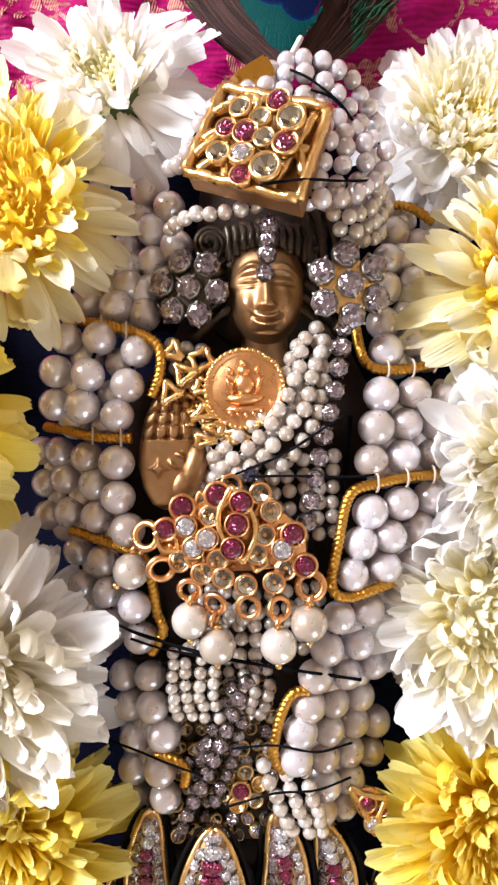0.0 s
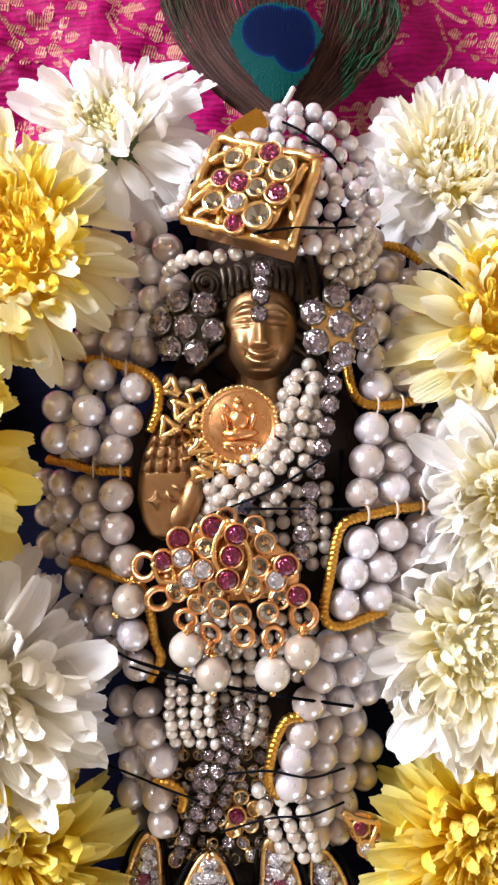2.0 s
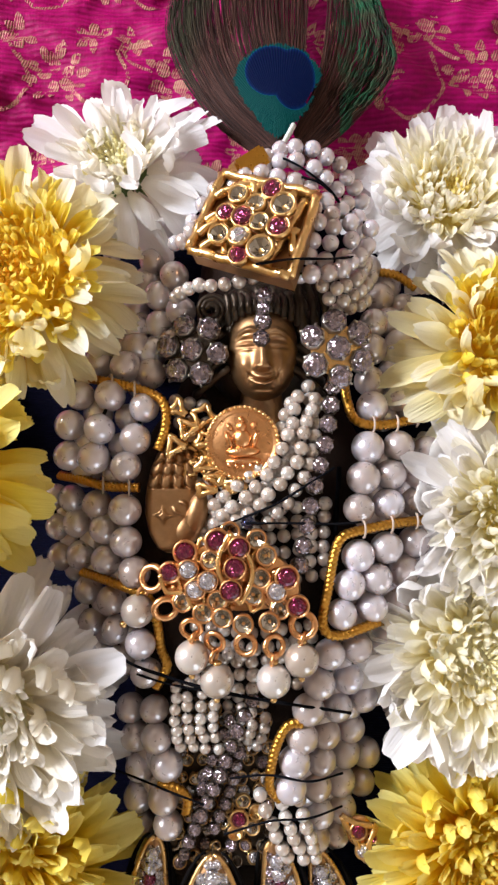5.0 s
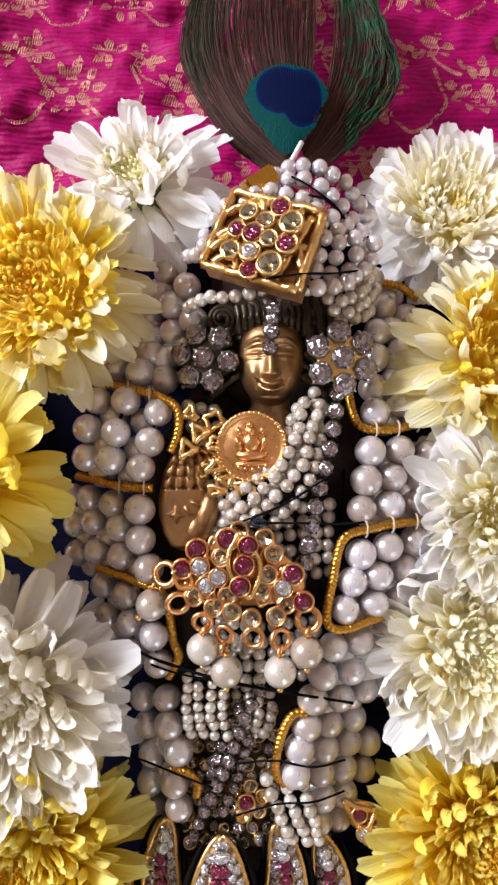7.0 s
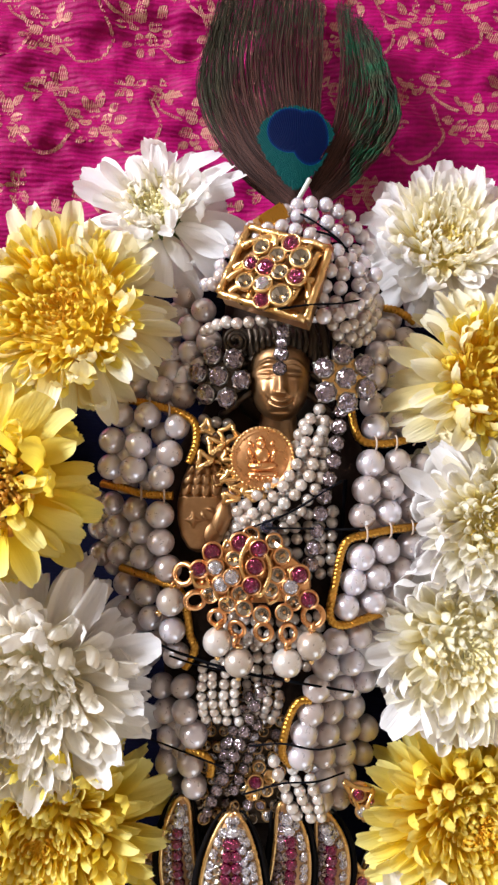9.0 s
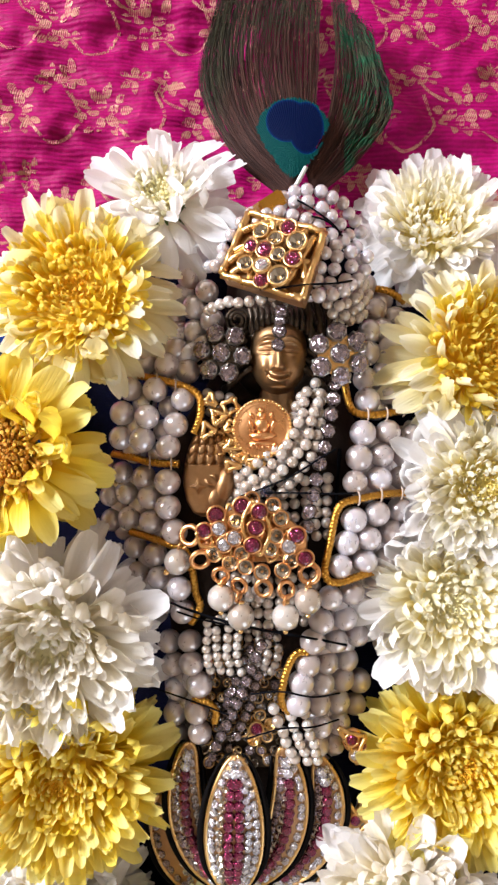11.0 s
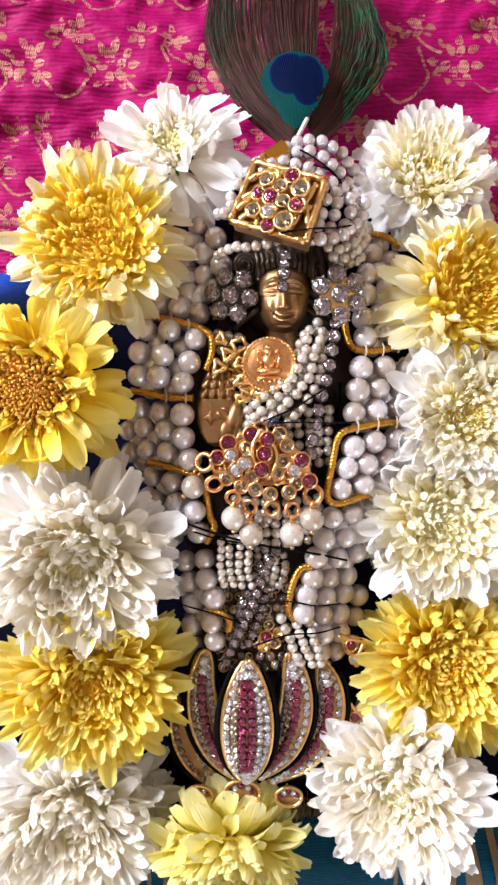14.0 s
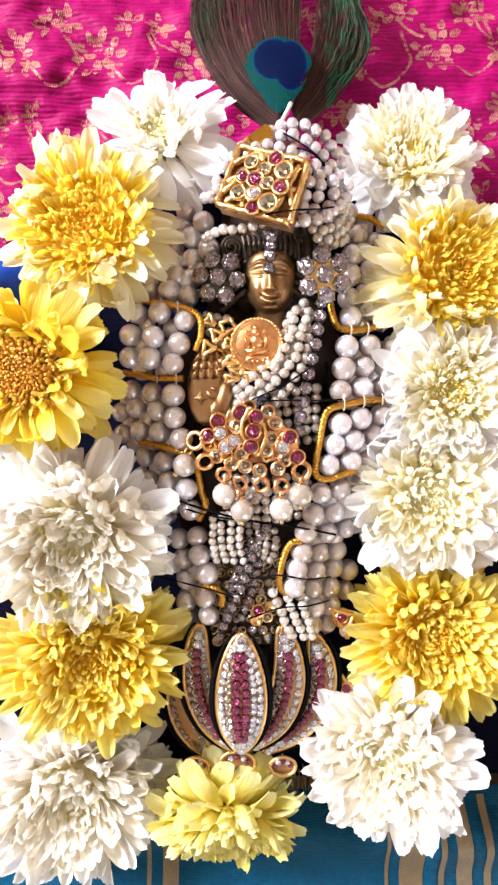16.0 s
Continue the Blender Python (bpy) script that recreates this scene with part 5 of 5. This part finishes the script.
# ---- brooch with pearl drops ----
def brooch():
    o = (-2.6, -15.4, 47)
    root = thing("brooch", o, "gilt lotus brooch with ruby and clear stones and hanging pearls", "brooch")
    outline = []
    for k in range(32):
        a = 2 * math.pi * k / 32
        outline.append((12.2 * math.cos(a) * (1 - 0.12 * math.sin(a)), 6.4 * math.sin(a) + 0.8 - 0.012 * (12 * math.cos(a)) ** 2, 0))
    verts = [V((x, y, -1.6)) for x, y, _ in outline] + [V((x * 0.96, y * 0.96, -0.5)) for x, y, _ in outline] + [V((0, 0, -1.6)), V((0, 0.3, -0.2))]
    faces = grid_faces(2, 32, True) + [(64, (k + 1) % 32, k) for k in range(32)] + [(65, 32 + k, 32 + (k + 1) % 32) for k in range(32)]
    part("base_plate", mesh("base_plate", verts, faces, ROSEGOLD), root, label="copper-gold base plate")
    grain = from_bm("granule", ball(0.6, 8, 6), ROSEGOLD)
    for k in range(46):
        a, q = k * 2.39996, math.sqrt((k + 0.5) / 46)
        part("granule", grain, root, Matrix.Translation(V((11 * q * math.cos(a), 5.6 * q * math.sin(a) + 0.5 - 0.012 * (11 * q * math.cos(a)) ** 2, 0.4))))
    for x, y, turn, size in ((-7.6, 3.0, 0.5, 4.4), (-4.6, 4.6, 0.25, 5.0), (5.2, 3.8, -0.35, 4.8), (8.6, 0.6, -0.7, 4.6), (-10.4, -0.6, 0.9, 4.4), (-6.0, -3.2, 0.5, 4.0), (4.2, -3.4, -0.3, 4.0)):
        d, e = Vector((-math.sin(turn), math.cos(turn), 0)), Vector((math.cos(turn), math.sin(turn), 0))
        base = Vector((x, y, 1.0))
        for side in (-1, 1):
            edge = [base - d * size * 0.5, base + e * side * size * 0.34, base + d * size * 0.62]
            part("leaf_rim", mesh("leaf_rim", *sweep(spline([tuple(p) for p in edge], 0.5), 0.36, 7), GOLD), root)
    for dx, s in ((-1.0, -1), (1.0, 1)):
        c = Vector((-1.9, -13.0, 49.4)) - Vector(o)
        pts = [(c.x - 0.9 * t + s * 2.9 * math.cos(t * 1.5708), c.y + 6.0 * t, c.z) for t in (-1, -0.6, -0.2, 0.2, 0.6, 1)]
        part("petal_rim", mesh("petal_rim", *sweep(spline(pts, 0.5), 0.5, 8), GOLD), root)
    for at in ((-1.2, -9.4, 49.6), (-1.9, -12.9, 50), (-2.6, -16.7, 49.8)):
        gem(root, at, 1.75, "ruby", o, (0, 0, 1), ROSE_THIN)
    for at, r in (((-5.0, -8.3, 49), 1.8), ((-10.6, -10.3, 48.5), 1.75), ((-13.3, -13.9, 48), 1.6), ((7.0, -14.5, 49.5), 1.75), ((8.9, -19.5, 49), 1.65)):
        gem(root, at, r, "ruby", o, (0, 0, 1), ROSE_CUP)
    for at in ((-10.0, -13.3, 49), (-8.8, -16.7, 49), (-6.6, -15.2, 49.3), (5.3, -16.9, 49.6)):
        gem(root, at, 1.65, "clear", o, (0, 0, 1), ROSE_THIN)
    for at in ((-6.2, -11.7, 48.6), (3.5, -10.9, 48.6), (2.5, -14.7, 49), (1.2, -17.6, 49), (-11.1, -19.0, 47.6), (-7.5, -20.9, 48), (-4.1, -21.6, 48.4), (-0.5, -22.7, 48.6), (4.0, -22.3, 48.6), (1.8, -8.1, 47.8), (-2.9, -6.9, 47.6), (-5.0, -18.6, 48.4), (5.9, -20.1, 48.2)):
        gem(root, at, 1.5, "smoke", o, (0, 0, 1), ROSE_CUP)
    gem(root, (0.3, -5.2, 46.5), 1.4, "blue", o, (0, 0, 1), SILVER_CLAW)
    for at, s in (((-16.6, -15.1, 46.5), 1.25), ((-14.2, -20.4, 46.5), 1.2), ((-9.6, -23.7, 47), 1.0), ((-5.5, -26.0, 47), 1.0), ((-0.1, -26.4, 47.5), 1.05), ((4.9, -26.6, 47.5), 1.05), ((9.9, -23.0, 47.5), 1.25)):
        part("ring", RING, root, Matrix.LocRotScale((Vector(at) - Vector(o)) * MM, Euler((bead_rng.uniform(-.5, .5), bead_rng.uniform(-.5, .5), 0)), (s, s, s)))
    for ring, at in (((-9.0, -25.4, 47), (-9.5, -28.8, 46.5)), ((-5.6, -28.5, 47), (-5.1, -32.9, 46.5)), ((4.9, -29.0, 47.5), (4.8, -32.7, 47)), ((10.0, -25.4, 47.5), (9.7, -29.1, 47))):
        part("link", LINK, root, Matrix.LocRotScale((Vector(ring) - Vector(o)) * MM, Euler((0.5, 1.1, 0.3)), None))
        pearl = part("drop_pearl", DROP, root, Matrix.Translation((Vector(at) - Vector(o)) * MM), "hanging cream pearl")
        part("cap", mesh("cap", *blob((0, 3.2, 0.4), (0.9, 0.5, 0.9), seg=10), GOLD), pearl, label="gilt cap")
        part("end_bead", mesh("end_bead", *blob((0, -3.3, 0), (0.6, 0.6, 0.6), seg=10), GOLD), pearl, label="gilt end bead")


brooch()


def side_drop():
    at = (-19.7, -21.5, 43)
    root = thing("pearl_pendant", at, "single cream pearl pendant with gilt end bead", "pendant")
    pearl = part("drop_pearl", DROP, root)
    part("end_bead", mesh("end_bead", *blob((-2.5, -2.4, 0), (0.75, 0.75, 0.75), seg=10), GOLD), pearl, label="gilt end bead")
    part("link", LINK, root, Matrix.LocRotScale(V((1.0, 3.4, 0)), Euler((0.4, 0.8, 0)), None))


side_drop()


# ---- lower robe jewel ----
def robe_jewel():
    o = (-1.4, -61.9, 35)
    root = thing("robe_jewel", o, "gilt clasp with one bright pink stone on the robe", "jewel")
    gem(root, Vector(o) + Vector((0, 0, 1)), 1.5, "ruby", o, (0, 0, 1), GOLD_CUP)
    for k in range(6):
        a = k * 1.0472 + 0.3
        gem(root, Vector(o) + Vector((3.4 * math.cos(a), 3.0 * math.sin(a), 0)), 1.2, "smoke" if k % 2 else None, o, (0, 0, 1), GOLD_CUP)


robe_jewel()


def jewelled_sash():
    o = (-5.5, -56.3, 33)
    root = thing("jewelled_sash", o, "dull rhinestone and gilt sash hanging down the robe", "sash")
    rng = random.Random(12)
    strip = [(-10, 16), (10, 16), (9, -16), (-10, -16)]
    verts = [V((x, y, z)) for z in (-0.5, -2.5) for x, y in strip]
    part("backing", mesh("backing", verts, [(3, 2, 1, 0), (4, 5, 6, 7), (0, 1, 5, 4), (1, 2, 6, 5), (2, 3, 7, 6), (3, 0, 4, 7)], TARNISH_AND_GAP, False), root)
    for k in range(12):
        for j in range(7):
            x, y = -8.6 + 2.8 * j + (1.4 if k % 2 else 0) + rng.uniform(-0.5, 0.5), 14.5 - 2.6 * k + rng.uniform(-0.5, 0.5)
            kind = rng.choice(("smoke", "smoke", "dull", "smoke", "clear"))
            gem(root, Vector(o) + Vector((x, y, rng.uniform(0, 1.6))), rng.uniform(0.95, 1.25), kind, o, (rng.uniform(-.4, .4), rng.uniform(-.4, .4), 1), rng.choice((GOLD_THIN, DARK_CLAW, GOLD_THIN)))


jewelled_sash()


# ---- lotus base ----
def lotus_petal(root, top, low, half, bulge, swell, rows, label, blunt=0.48):
    """A pointed gilt petal with an inlay of stone rows: clear outside, ruby inside."""
    a, b = Vector(low), Vector(top)
    mid = (a + b) / 2 + Vector((bulge, 0, swell))
    line = spline([tuple(a), tuple(a.lerp(b, 0.25) + (mid - (a + b) / 2) * 0.8), tuple(mid), tuple(a.lerp(b, 0.75) + (mid - (a + b) / 2) * 0.7), tuple(b)], 0.6)
    n = len(line)
    verts, edge = [], ([], [])

    def across(i):
        way = (line[min(i + 1, n - 1)] - line[max(i - 1, 0)]).normalized()
        return way.cross(Vector((0, 0, 1))).normalized()

    def width(u):
        return half * max(0.03, math.sin(math.pi * u) ** (0.6 if u < 0.5 else blunt))

    for i in range(n):
        u = i / (n - 1)
        for s in (-1, -0.5, 0, 0.5, 1):
            verts.append((line[i] + across(i) * (width(u) * s) + Vector((0, 0, -0.9 * s * s - 0.3)) - o_lotus) * MM)
        for k, s in enumerate((-1, 1)):
            edge[k].append(line[i] + across(i) * (width(u) * s) + Vector((0, 0, -0.9)) - o_lotus)
    top_n = len(verts)
    verts += [v - Vector((0, 0, 0.0016)) for v in verts[:top_n]]
    faces = grid_faces(n, 5) + [tuple(i + top_n for i in reversed(f)) for f in grid_faces(n, 5)]
    for i in range(n - 1):
        for j in (0, 4):
            faces.append((i * 5 + j, (i + 1) * 5 + j, (i + 1) * 5 + j + top_n, i * 5 + j + top_n))
    body = part("petal", mesh("petal", verts, faces, BRONZE), root, label=label)
    for e in edge:
        part("rim", mesh("rim", *sweep(e, 0.5, 7), GOLD), body)
    # Added black strips along both rims paint the dark gap to the next petal.
    for e, s in zip(edge, (-1, 1)):
        side = [p + across(i) * (1.25 * s) + Vector((0, 0, -0.9)) for i, p in enumerate(e)]
        part("gap_strip", mesh("gap_strip", *sweep(side, 0.9, 7, taper=lambda u: 0.25 + 0.75 * math.sin(math.pi * u)), GAP_BLACK), body, label="black strip painting the dark gap beside the petal")
    for s, kind, r, gap in rows:
        i = 3.0
        while i < n - 3:
            u = i / (n - 1)
            w = width(u)
            inner = 0.16 < u < 0.84 and w > 1.6
            if kind == "clear" or inner or w > 1.3:
                k = int(i)
                p = line[k] + across(k) * ((w - 1.15) * s) + Vector((0, 0, -0.9 * s * s + 0.15))
                gem(body, p, r, kind if inner or kind != "ruby" else "clear", o_lotus, across(k) * (0.5 * s) + Vector((0, 0, 1)), None)
            i += gap


o_lotus = Vector((-5.8, -86.6, 34))


def lotus_base():
    root = thing("lotus_base", tuple(o_lotus), "gilt lotus base inlaid with clear and ruby stones", "lotus base")
    thin = [(-1, "dull", 1.15, 3.7), (1, "clear", 1.2, 3.7), (-0.45, "smoke", 0.9, 3.5), (0.0, "ruby", 1.4, 3.9)]
    wide = [(-1, "clear", 1.15, 3.7), (1, "clear", 1.15, 3.7), (-0.24, "ruby", 1.3, 4.0), (0.24, "ruby", 1.3, 4.0), (-0.64, "smoke", 0.95, 3.3), (0.64, "clear", 1.0, 3.3)]
    lotus_petal(root, (-17.2, -65.6, 36), (-9.8, -103.0, 31), 3.9, -4.4, 1.0, thin, "gilt petal with ruby row")
    lotus_petal(root, (-6.2, -67.2, 39), (-6.6, -102.6, 34), 6.6, 0.0, 3.5, wide, "broad gilt petal with ruby rows", 0.6)
    lotus_petal(root, (4.9, -66.2, 36), (-3.6, -103.0, 31), 4.3, 5.4, 2.0, thin, "gilt petal with ruby row")
    lotus_petal(root, (13.4, -69.2, 34), (-0.6, -105.2, 29), 4.4, 8.2, 1.0, thin, "gilt petal with ruby row")
    lotus_petal(root, (-25.4, -83.3, 25), (-16.2, -108.1, 25), 3.4, -3.0, 0.0, thin[:2], "outer gilt petal in shade")
    lotus_petal(root, (27.4, -80.6, 27), (12.6, -108.9, 26), 4.2, 4.0, 0.0, thin, "outer gilt petal")
    # Bowl in near-black metal, so the recesses between petals read as shade.
    bowl = blob((0, -8, -24), (21, 14, 15), seg=28)
    part("bowl", mesh("bowl", *bowl, TARNISH_AND_GAP), root, label="bowl behind the petals, coloured near black for their shaded gaps")
    for at, r in (((-8.0, -107.3, 30), 5.0), ((4.8, -108.1, 30), 3.6), ((-19.9, -109.1, 28), 3.8)):
        rim = [tuple(Vector(at) - o_lotus + Vector((r * math.cos(a * 0.3927), r * 0.75 * math.sin(a * 0.3927), 0.4))) for a in range(17)]
        scallop = part("scallop", mesh("scallop", *blob(tuple(Vector(at) - o_lotus - Vector((0, 0, 0.8))), (r, r * 0.75, 0.9), seg=20), BRONZE), root)
        part("rim", mesh("rim", *sweep(spline(rim, 0.6), 0.5, 7), GOLD), scallop)
        for k in range(5):
            a = math.pi * (0.1 + 0.2 * k)
            gem(scallop, Vector(at) + Vector((r * 0.6 * math.cos(a), r * 0.42 * math.sin(a), 0.6)), 0.85, "ruby" if k % 2 == 0 else "clear", o_lotus)
    foot = blob((-2, -19, -24), (19, 7, 10), seg=24)
    part("foot", mesh("foot", *foot, BRONZE), root, label="bronze foot")


lotus_base()


def corner_sprig(at, turn, label):
    root = thing("gilt_sprig", at, label, "ornament", "gilt sprigs")
    tri = [(-3.2, 3.8), (3.4, 2.0), (1.5, -4.6)]
    for a, b in zip(tri, tri[1:] + tri[:1]):
        part("wire", mesh("wire", *sweep(spline([(*a, 0.4), ((a[0] + b[0]) * 0.42, (a[1] + b[1]) * 0.42, 0.6), (*b, 0.4)], 0.6), 0.6, 7, 1.1, 2, 0.15), GOLD), root)
    part("back_plate", mesh("back_plate", *blob((0.4, 0.6, -0.6), (2.6, 3.0, 0.8), seg=14), ROSEGOLD), root)
    gem(root, Vector(at) + Vector((0, 1.2, 0.8)), 1.4, "ruby", at, (0, 0, 1), GOLD_CUP)
    gem(root, Vector(at) + Vector((0.9, -2.6, 0.6)), 1.3, "clear", at, (0, 0, 1), GOLD_CUP)
    gem(root, Vector(at) + Vector((2.6, -0.2, 0.6)), 0.9, "ruby", at, (0, 0, 1), GOLD_THIN)
    root.rotation_euler = (0, 0, turn)


corner_sprig((21.1, -65.3, 35), 0.0, "gilt corner sprig with pink stones against the yellow flower")
corner_sprig((22.2, -86.7, 30), -0.5, "gilt sprig with pink stones half under the white flower")

# ---- tying threads ----
thread([(-24.8, -29.9, 40), (-19.7, -31.3, 43.5), (-14.4, -33.1, 43.5), (-7.8, -34.9, 44), (0.4, -36.6, 44), (8.6, -37.7, 44.5), (19.2, -40.7, 40)], 0.30)
thread([(-19.8, -32.8, 43), (-13.8, -34.6, 43), (-3.1, -36.5, 43)], 0.22)
thread([(-6.4, -6.8, 45), (0.0, -4.2, 48), (5.7, -1.7, 48.5), (12.0, 2.3, 48.5), (15.6, 4.4, 47)])
thread([(0.0, -5.4, 48), (7.0, -5.4, 47), (16.4, -5.6, 46), (20.6, -5.3, 45)])
thread([(-2.9, -51.4, 42.5), (4.1, -50.4, 43.5), (11.2, -51.5, 43.5), (17.9, -52.4, 38)])
thread([(-4.1, -63.1, 39), (4.3, -59.7, 41), (11.5, -59.4, 40.5), (17.9, -58.9, 37)])
thread([(-28.2, -52.6, 34), (-20.2, -54.0, 37), (-13.7, -54.6, 41), (-7.7, -56.8, 41)])
thread([(1.6, 37.0, 59), (7.5, 38.0, 58.5), (13.9, 39.3, 54.5), (18.9, 41.1, 50)])
thread([(5.8, 59.6, 48.5), (9.6, 56.7, 50.5), (14.4, 53.7, 49), (17.2, 51.2, 47)])
thread([(9.6, 54.8, 51), (13.1, 54.0, 50), (16.6, 51.4, 48)])
thread([(17.3, 4.5, 40), (17.1, -1.7, 38), (16.6, -9.0, 38)], 0.45)


# ---- peacock feather ----
def feather_material():
    k = Mat("peacock_barbs", rough=0.55, metal=0.1, Specular_IOR_Level=0.12)
    xyz = k.node("SeparateXYZ", i0=k.coord()).outputs
    x, y = xyz[0], xyz[1]

    def oval(cx, cy, rx, ry):
        a = k.math("DIVIDE", k.math("SUBTRACT", x, cx), rx)
        b = k.math("DIVIDE", k.math("SUBTRACT", y, cy), ry)
        return k.math("SQRT", k.math("ADD", k.math("MULTIPLY", a, a), k.math("MULTIPLY", b, b)))

    far = oval(0.0, 0.004, 0.022, 0.034)
    side = k.math("MULTIPLY", k.math("GREATER_THAN", x, 0.0125), 1.0)
    brown = k.mix(k.island(), (0.008, 0.004, 0.004), (0.080, 0.034, 0.026))
    green = k.mix(k.island(), (0.004, 0.016, 0.010), (0.012, 0.13, 0.06))
    rim = k.ramp(far, (0.72, (0, 0, 0)), (0.95, (1, 1, 1)))
    col = k.mix(k.math("MULTIPLY", rim, 0.25), brown, green)
    col = k.mix(k.math("MULTIPLY", k.math("MULTIPLY", side, k.ramp(k.noise(190.0), (0.42, (0, 0, 0)), (0.62, (1, 1, 1)))), 0.85), col, green)
    return k.to(col, "Base Color").m


def eye_material():
    k = Mat("peacock_eye", rough=0.5, metal=0.1, Specular_IOR_Level=0.05)
    xyz = k.node("SeparateXYZ", i0=k.coord()).outputs
    x, y = xyz[0], xyz[1]

    def oval(cx, cy, rx, ry):
        a = k.math("DIVIDE", k.math("SUBTRACT", x, cx), rx)
        b = k.math("DIVIDE", k.math("SUBTRACT", y, cy), ry)
        return k.math("SQRT", k.math("ADD", k.math("MULTIPLY", a, a), k.math("MULTIPLY", b, b)))

    lobes = k.math("MINIMUM", oval(-0.0016, 0.0004, 0.0054, 0.0058), oval(0.0028, -0.0014, 0.0044, 0.0070))
    core = k.ramp(lobes, (0.86, (0.001, 0.001, 0.028)), (0.98, (0.0, 0.012, 0.085)), (1.08, (0.0, 0.13, 0.23)), (1.45, (0.0, 0.085, 0.12)), (1.9, (0.002, 0.055, 0.045)))
    light = k.mix(k.math("MULTIPLY", k.noise(260.0), 0.9), core, (0.001, 0.002, 0.03), "LIGHTEN")
    ang = k.math("ARCTAN2", k.math("ADD", y, 0.012), x)
    ray = k.math("SINE", k.math("MULTIPLY", ang, 190.0))
    col = k.mix(k.math("MULTIPLY", k.math("ADD", ray, 1.0), 0.34), light, (0.0, 0.01, 0.03))
    return k.to(col, "Base Color").bump(ray, 0.25, 0.0001).m


BARBS, EYE_MAT = feather_material(), eye_material()
SHAFT = simple("pale_quill", (0.75, 0.76, 0.72), 0.4)


def peacock_feather():
    o = Vector((6.5, 83.9, 29))
    root = thing("peacock_feather", tuple(o), "peacock feather with blue and teal eye and bronze-green barbs", "feather")
    rng = random.Random(8)
    fan = (  # base, flank, shoulder and tip of the barbs, across the fan
        ((5.2, 64.2, 33), (-8.4, 77.7, 30), (-17.4, 99.9, 22), (-13.5, 131.1, 10)),
        ((7.7, 69.5, 33), (-4.5, 84.7, 30), (-9.1, 105.6, 22), (-6.9, 134.9, 10)),
        ((8.4, 72.8, 33), (5.8, 89.4, 30), (4.6, 109.9, 22), (6.6, 134.7, 11)),
        ((9.4, 71.5, 33), (15.3, 84.8, 30), (18.7, 103.7, 23), (18.5, 127.2, 14)),
        ((11.6, 65.6, 33), (21.8, 75.9, 29), (32.0, 91.8, 23), (27.2, 115.1, 18)),
    )

    def at(a):
        f = (a + 1) * 2
        i = min(3, int(f))
        return [Vector(p).lerp(Vector(q), f - i) for p, q in zip(fan[i], fan[i + 1])]

    left, mid, right = [], [], []
    for k in range(860):
        a = -1 + 2 * (k + rng.random()) / 860
        if 0.30 < a < 0.46 and rng.random() < 0.95:
            continue
        p = at(a)
        cut = rng.uniform(0.80, 1.04) if abs(a) < 0.9 else rng.uniform(0.6, 1.05)
        p[3] = p[2].lerp(p[3], cut)
        j = 0.5 + 1.2 * abs(a)
        p = [q + Vector((rng.uniform(-j, j), rng.uniform(-j, j), rng.uniform(-0.8, 0.8))) * (0.25 * i) for i, q in enumerate(p)]
        q = [x - o for x in p]
        tipside = Vector((rng.uniform(-2.0, 2.0), rng.uniform(-1, 3), rng.uniform(-1, 1)))
        pts = spline([tuple(v) for v in q] + [tuple(q[3] + tipside)], 2.6)
        wave = rng.uniform(0, 6)
        pts = [v + Vector((math.sin(i * 0.9 + wave), 0, math.cos(i * 0.8 + wave))) * (0.16 * i / len(pts)) for i, v in enumerate(pts)]
        barb = sweep(pts, rng.uniform(0.06, 0.125), 4, taper=lambda u: 1.0 - 0.55 * u)
        (left if a < -0.35 else right if a > 0.42 else mid).append(barb)
    for k in range(70):
        a = rng.uniform(0.72, 1.0)
        p = [v - o for v in at(min(1, a))]
        u0, u1 = rng.uniform(0.2, 0.9), rng.uniform(0.15, 0.3)
        line = spline([tuple(v) for v in p], 1.5)
        seg = line[int(u0 * len(line)): int((u0 + u1) * len(line)) + 2]
        if len(seg) > 2:
            right.append(sweep([v + Vector((0.35 * math.sin(i * 1.3 + k), 0.2 * math.sin(i * 2 + k), 0.8)) for i, v in enumerate(seg)], 0.15, 4))
    for name, group in (("barb_tuft", left), ("barb_tuft", mid), ("barb_tuft", right)):
        part(name, mesh(name, *joined(group), BARBS), root)
    n, m, verts = 220, 15, []
    fray = [rng.uniform(-0.06, 0.03) for _ in range(n)]
    for i in range(m):
        s = i / (m - 1)
        for j in range(n):
            a = 2 * math.pi * j / n
            r = s * (1 + s ** 3 * fray[j])
            low = max(0.0, -math.sin(a))
            x, y = 9.0 * math.cos(a) * r * (1 - 0.42 * low * s), (9.0 + 3.0 * low) * math.sin(a) * r
            verts.append(V((x - 0.3, y - 2.2, 4.4 + 0.7 * (1 - s * s) + y * -0.14)))
    slit = [Vector((10.5, 0.6)) * MM, Vector((4.6, -7.6)) * MM]  # where the barbs have parted

    def parted(q):
        c = sum((verts[k].xy for k in q), Vector((0, 0))) / len(q)
        d = slit[1] - slit[0]
        u = max(0.0, min(1.0, (c - slit[0]).dot(d) / d.length_squared))
        return (c - slit[0] - d * u).length < 0.0009 * (1.05 - u)

    part("eye", mesh("eye", verts, [q for q in grid_faces(m, n, True) if not parted(q)], EYE_MAT), root, label="deep blue eye ringed with teal")
    shaft = [Vector((9.2, 71.8, 36)) - o, Vector((6.9, 67.2, 37)) - o, Vector((4.6, 63.5, 38)) - o, Vector((3.3, 59.3, 34)) - o]
    part("shaft", mesh("shaft", *sweep(spline([tuple(v) for v in shaft], 1), 0.55, 8), SHAFT), root, label="white quill")


peacock_feather()
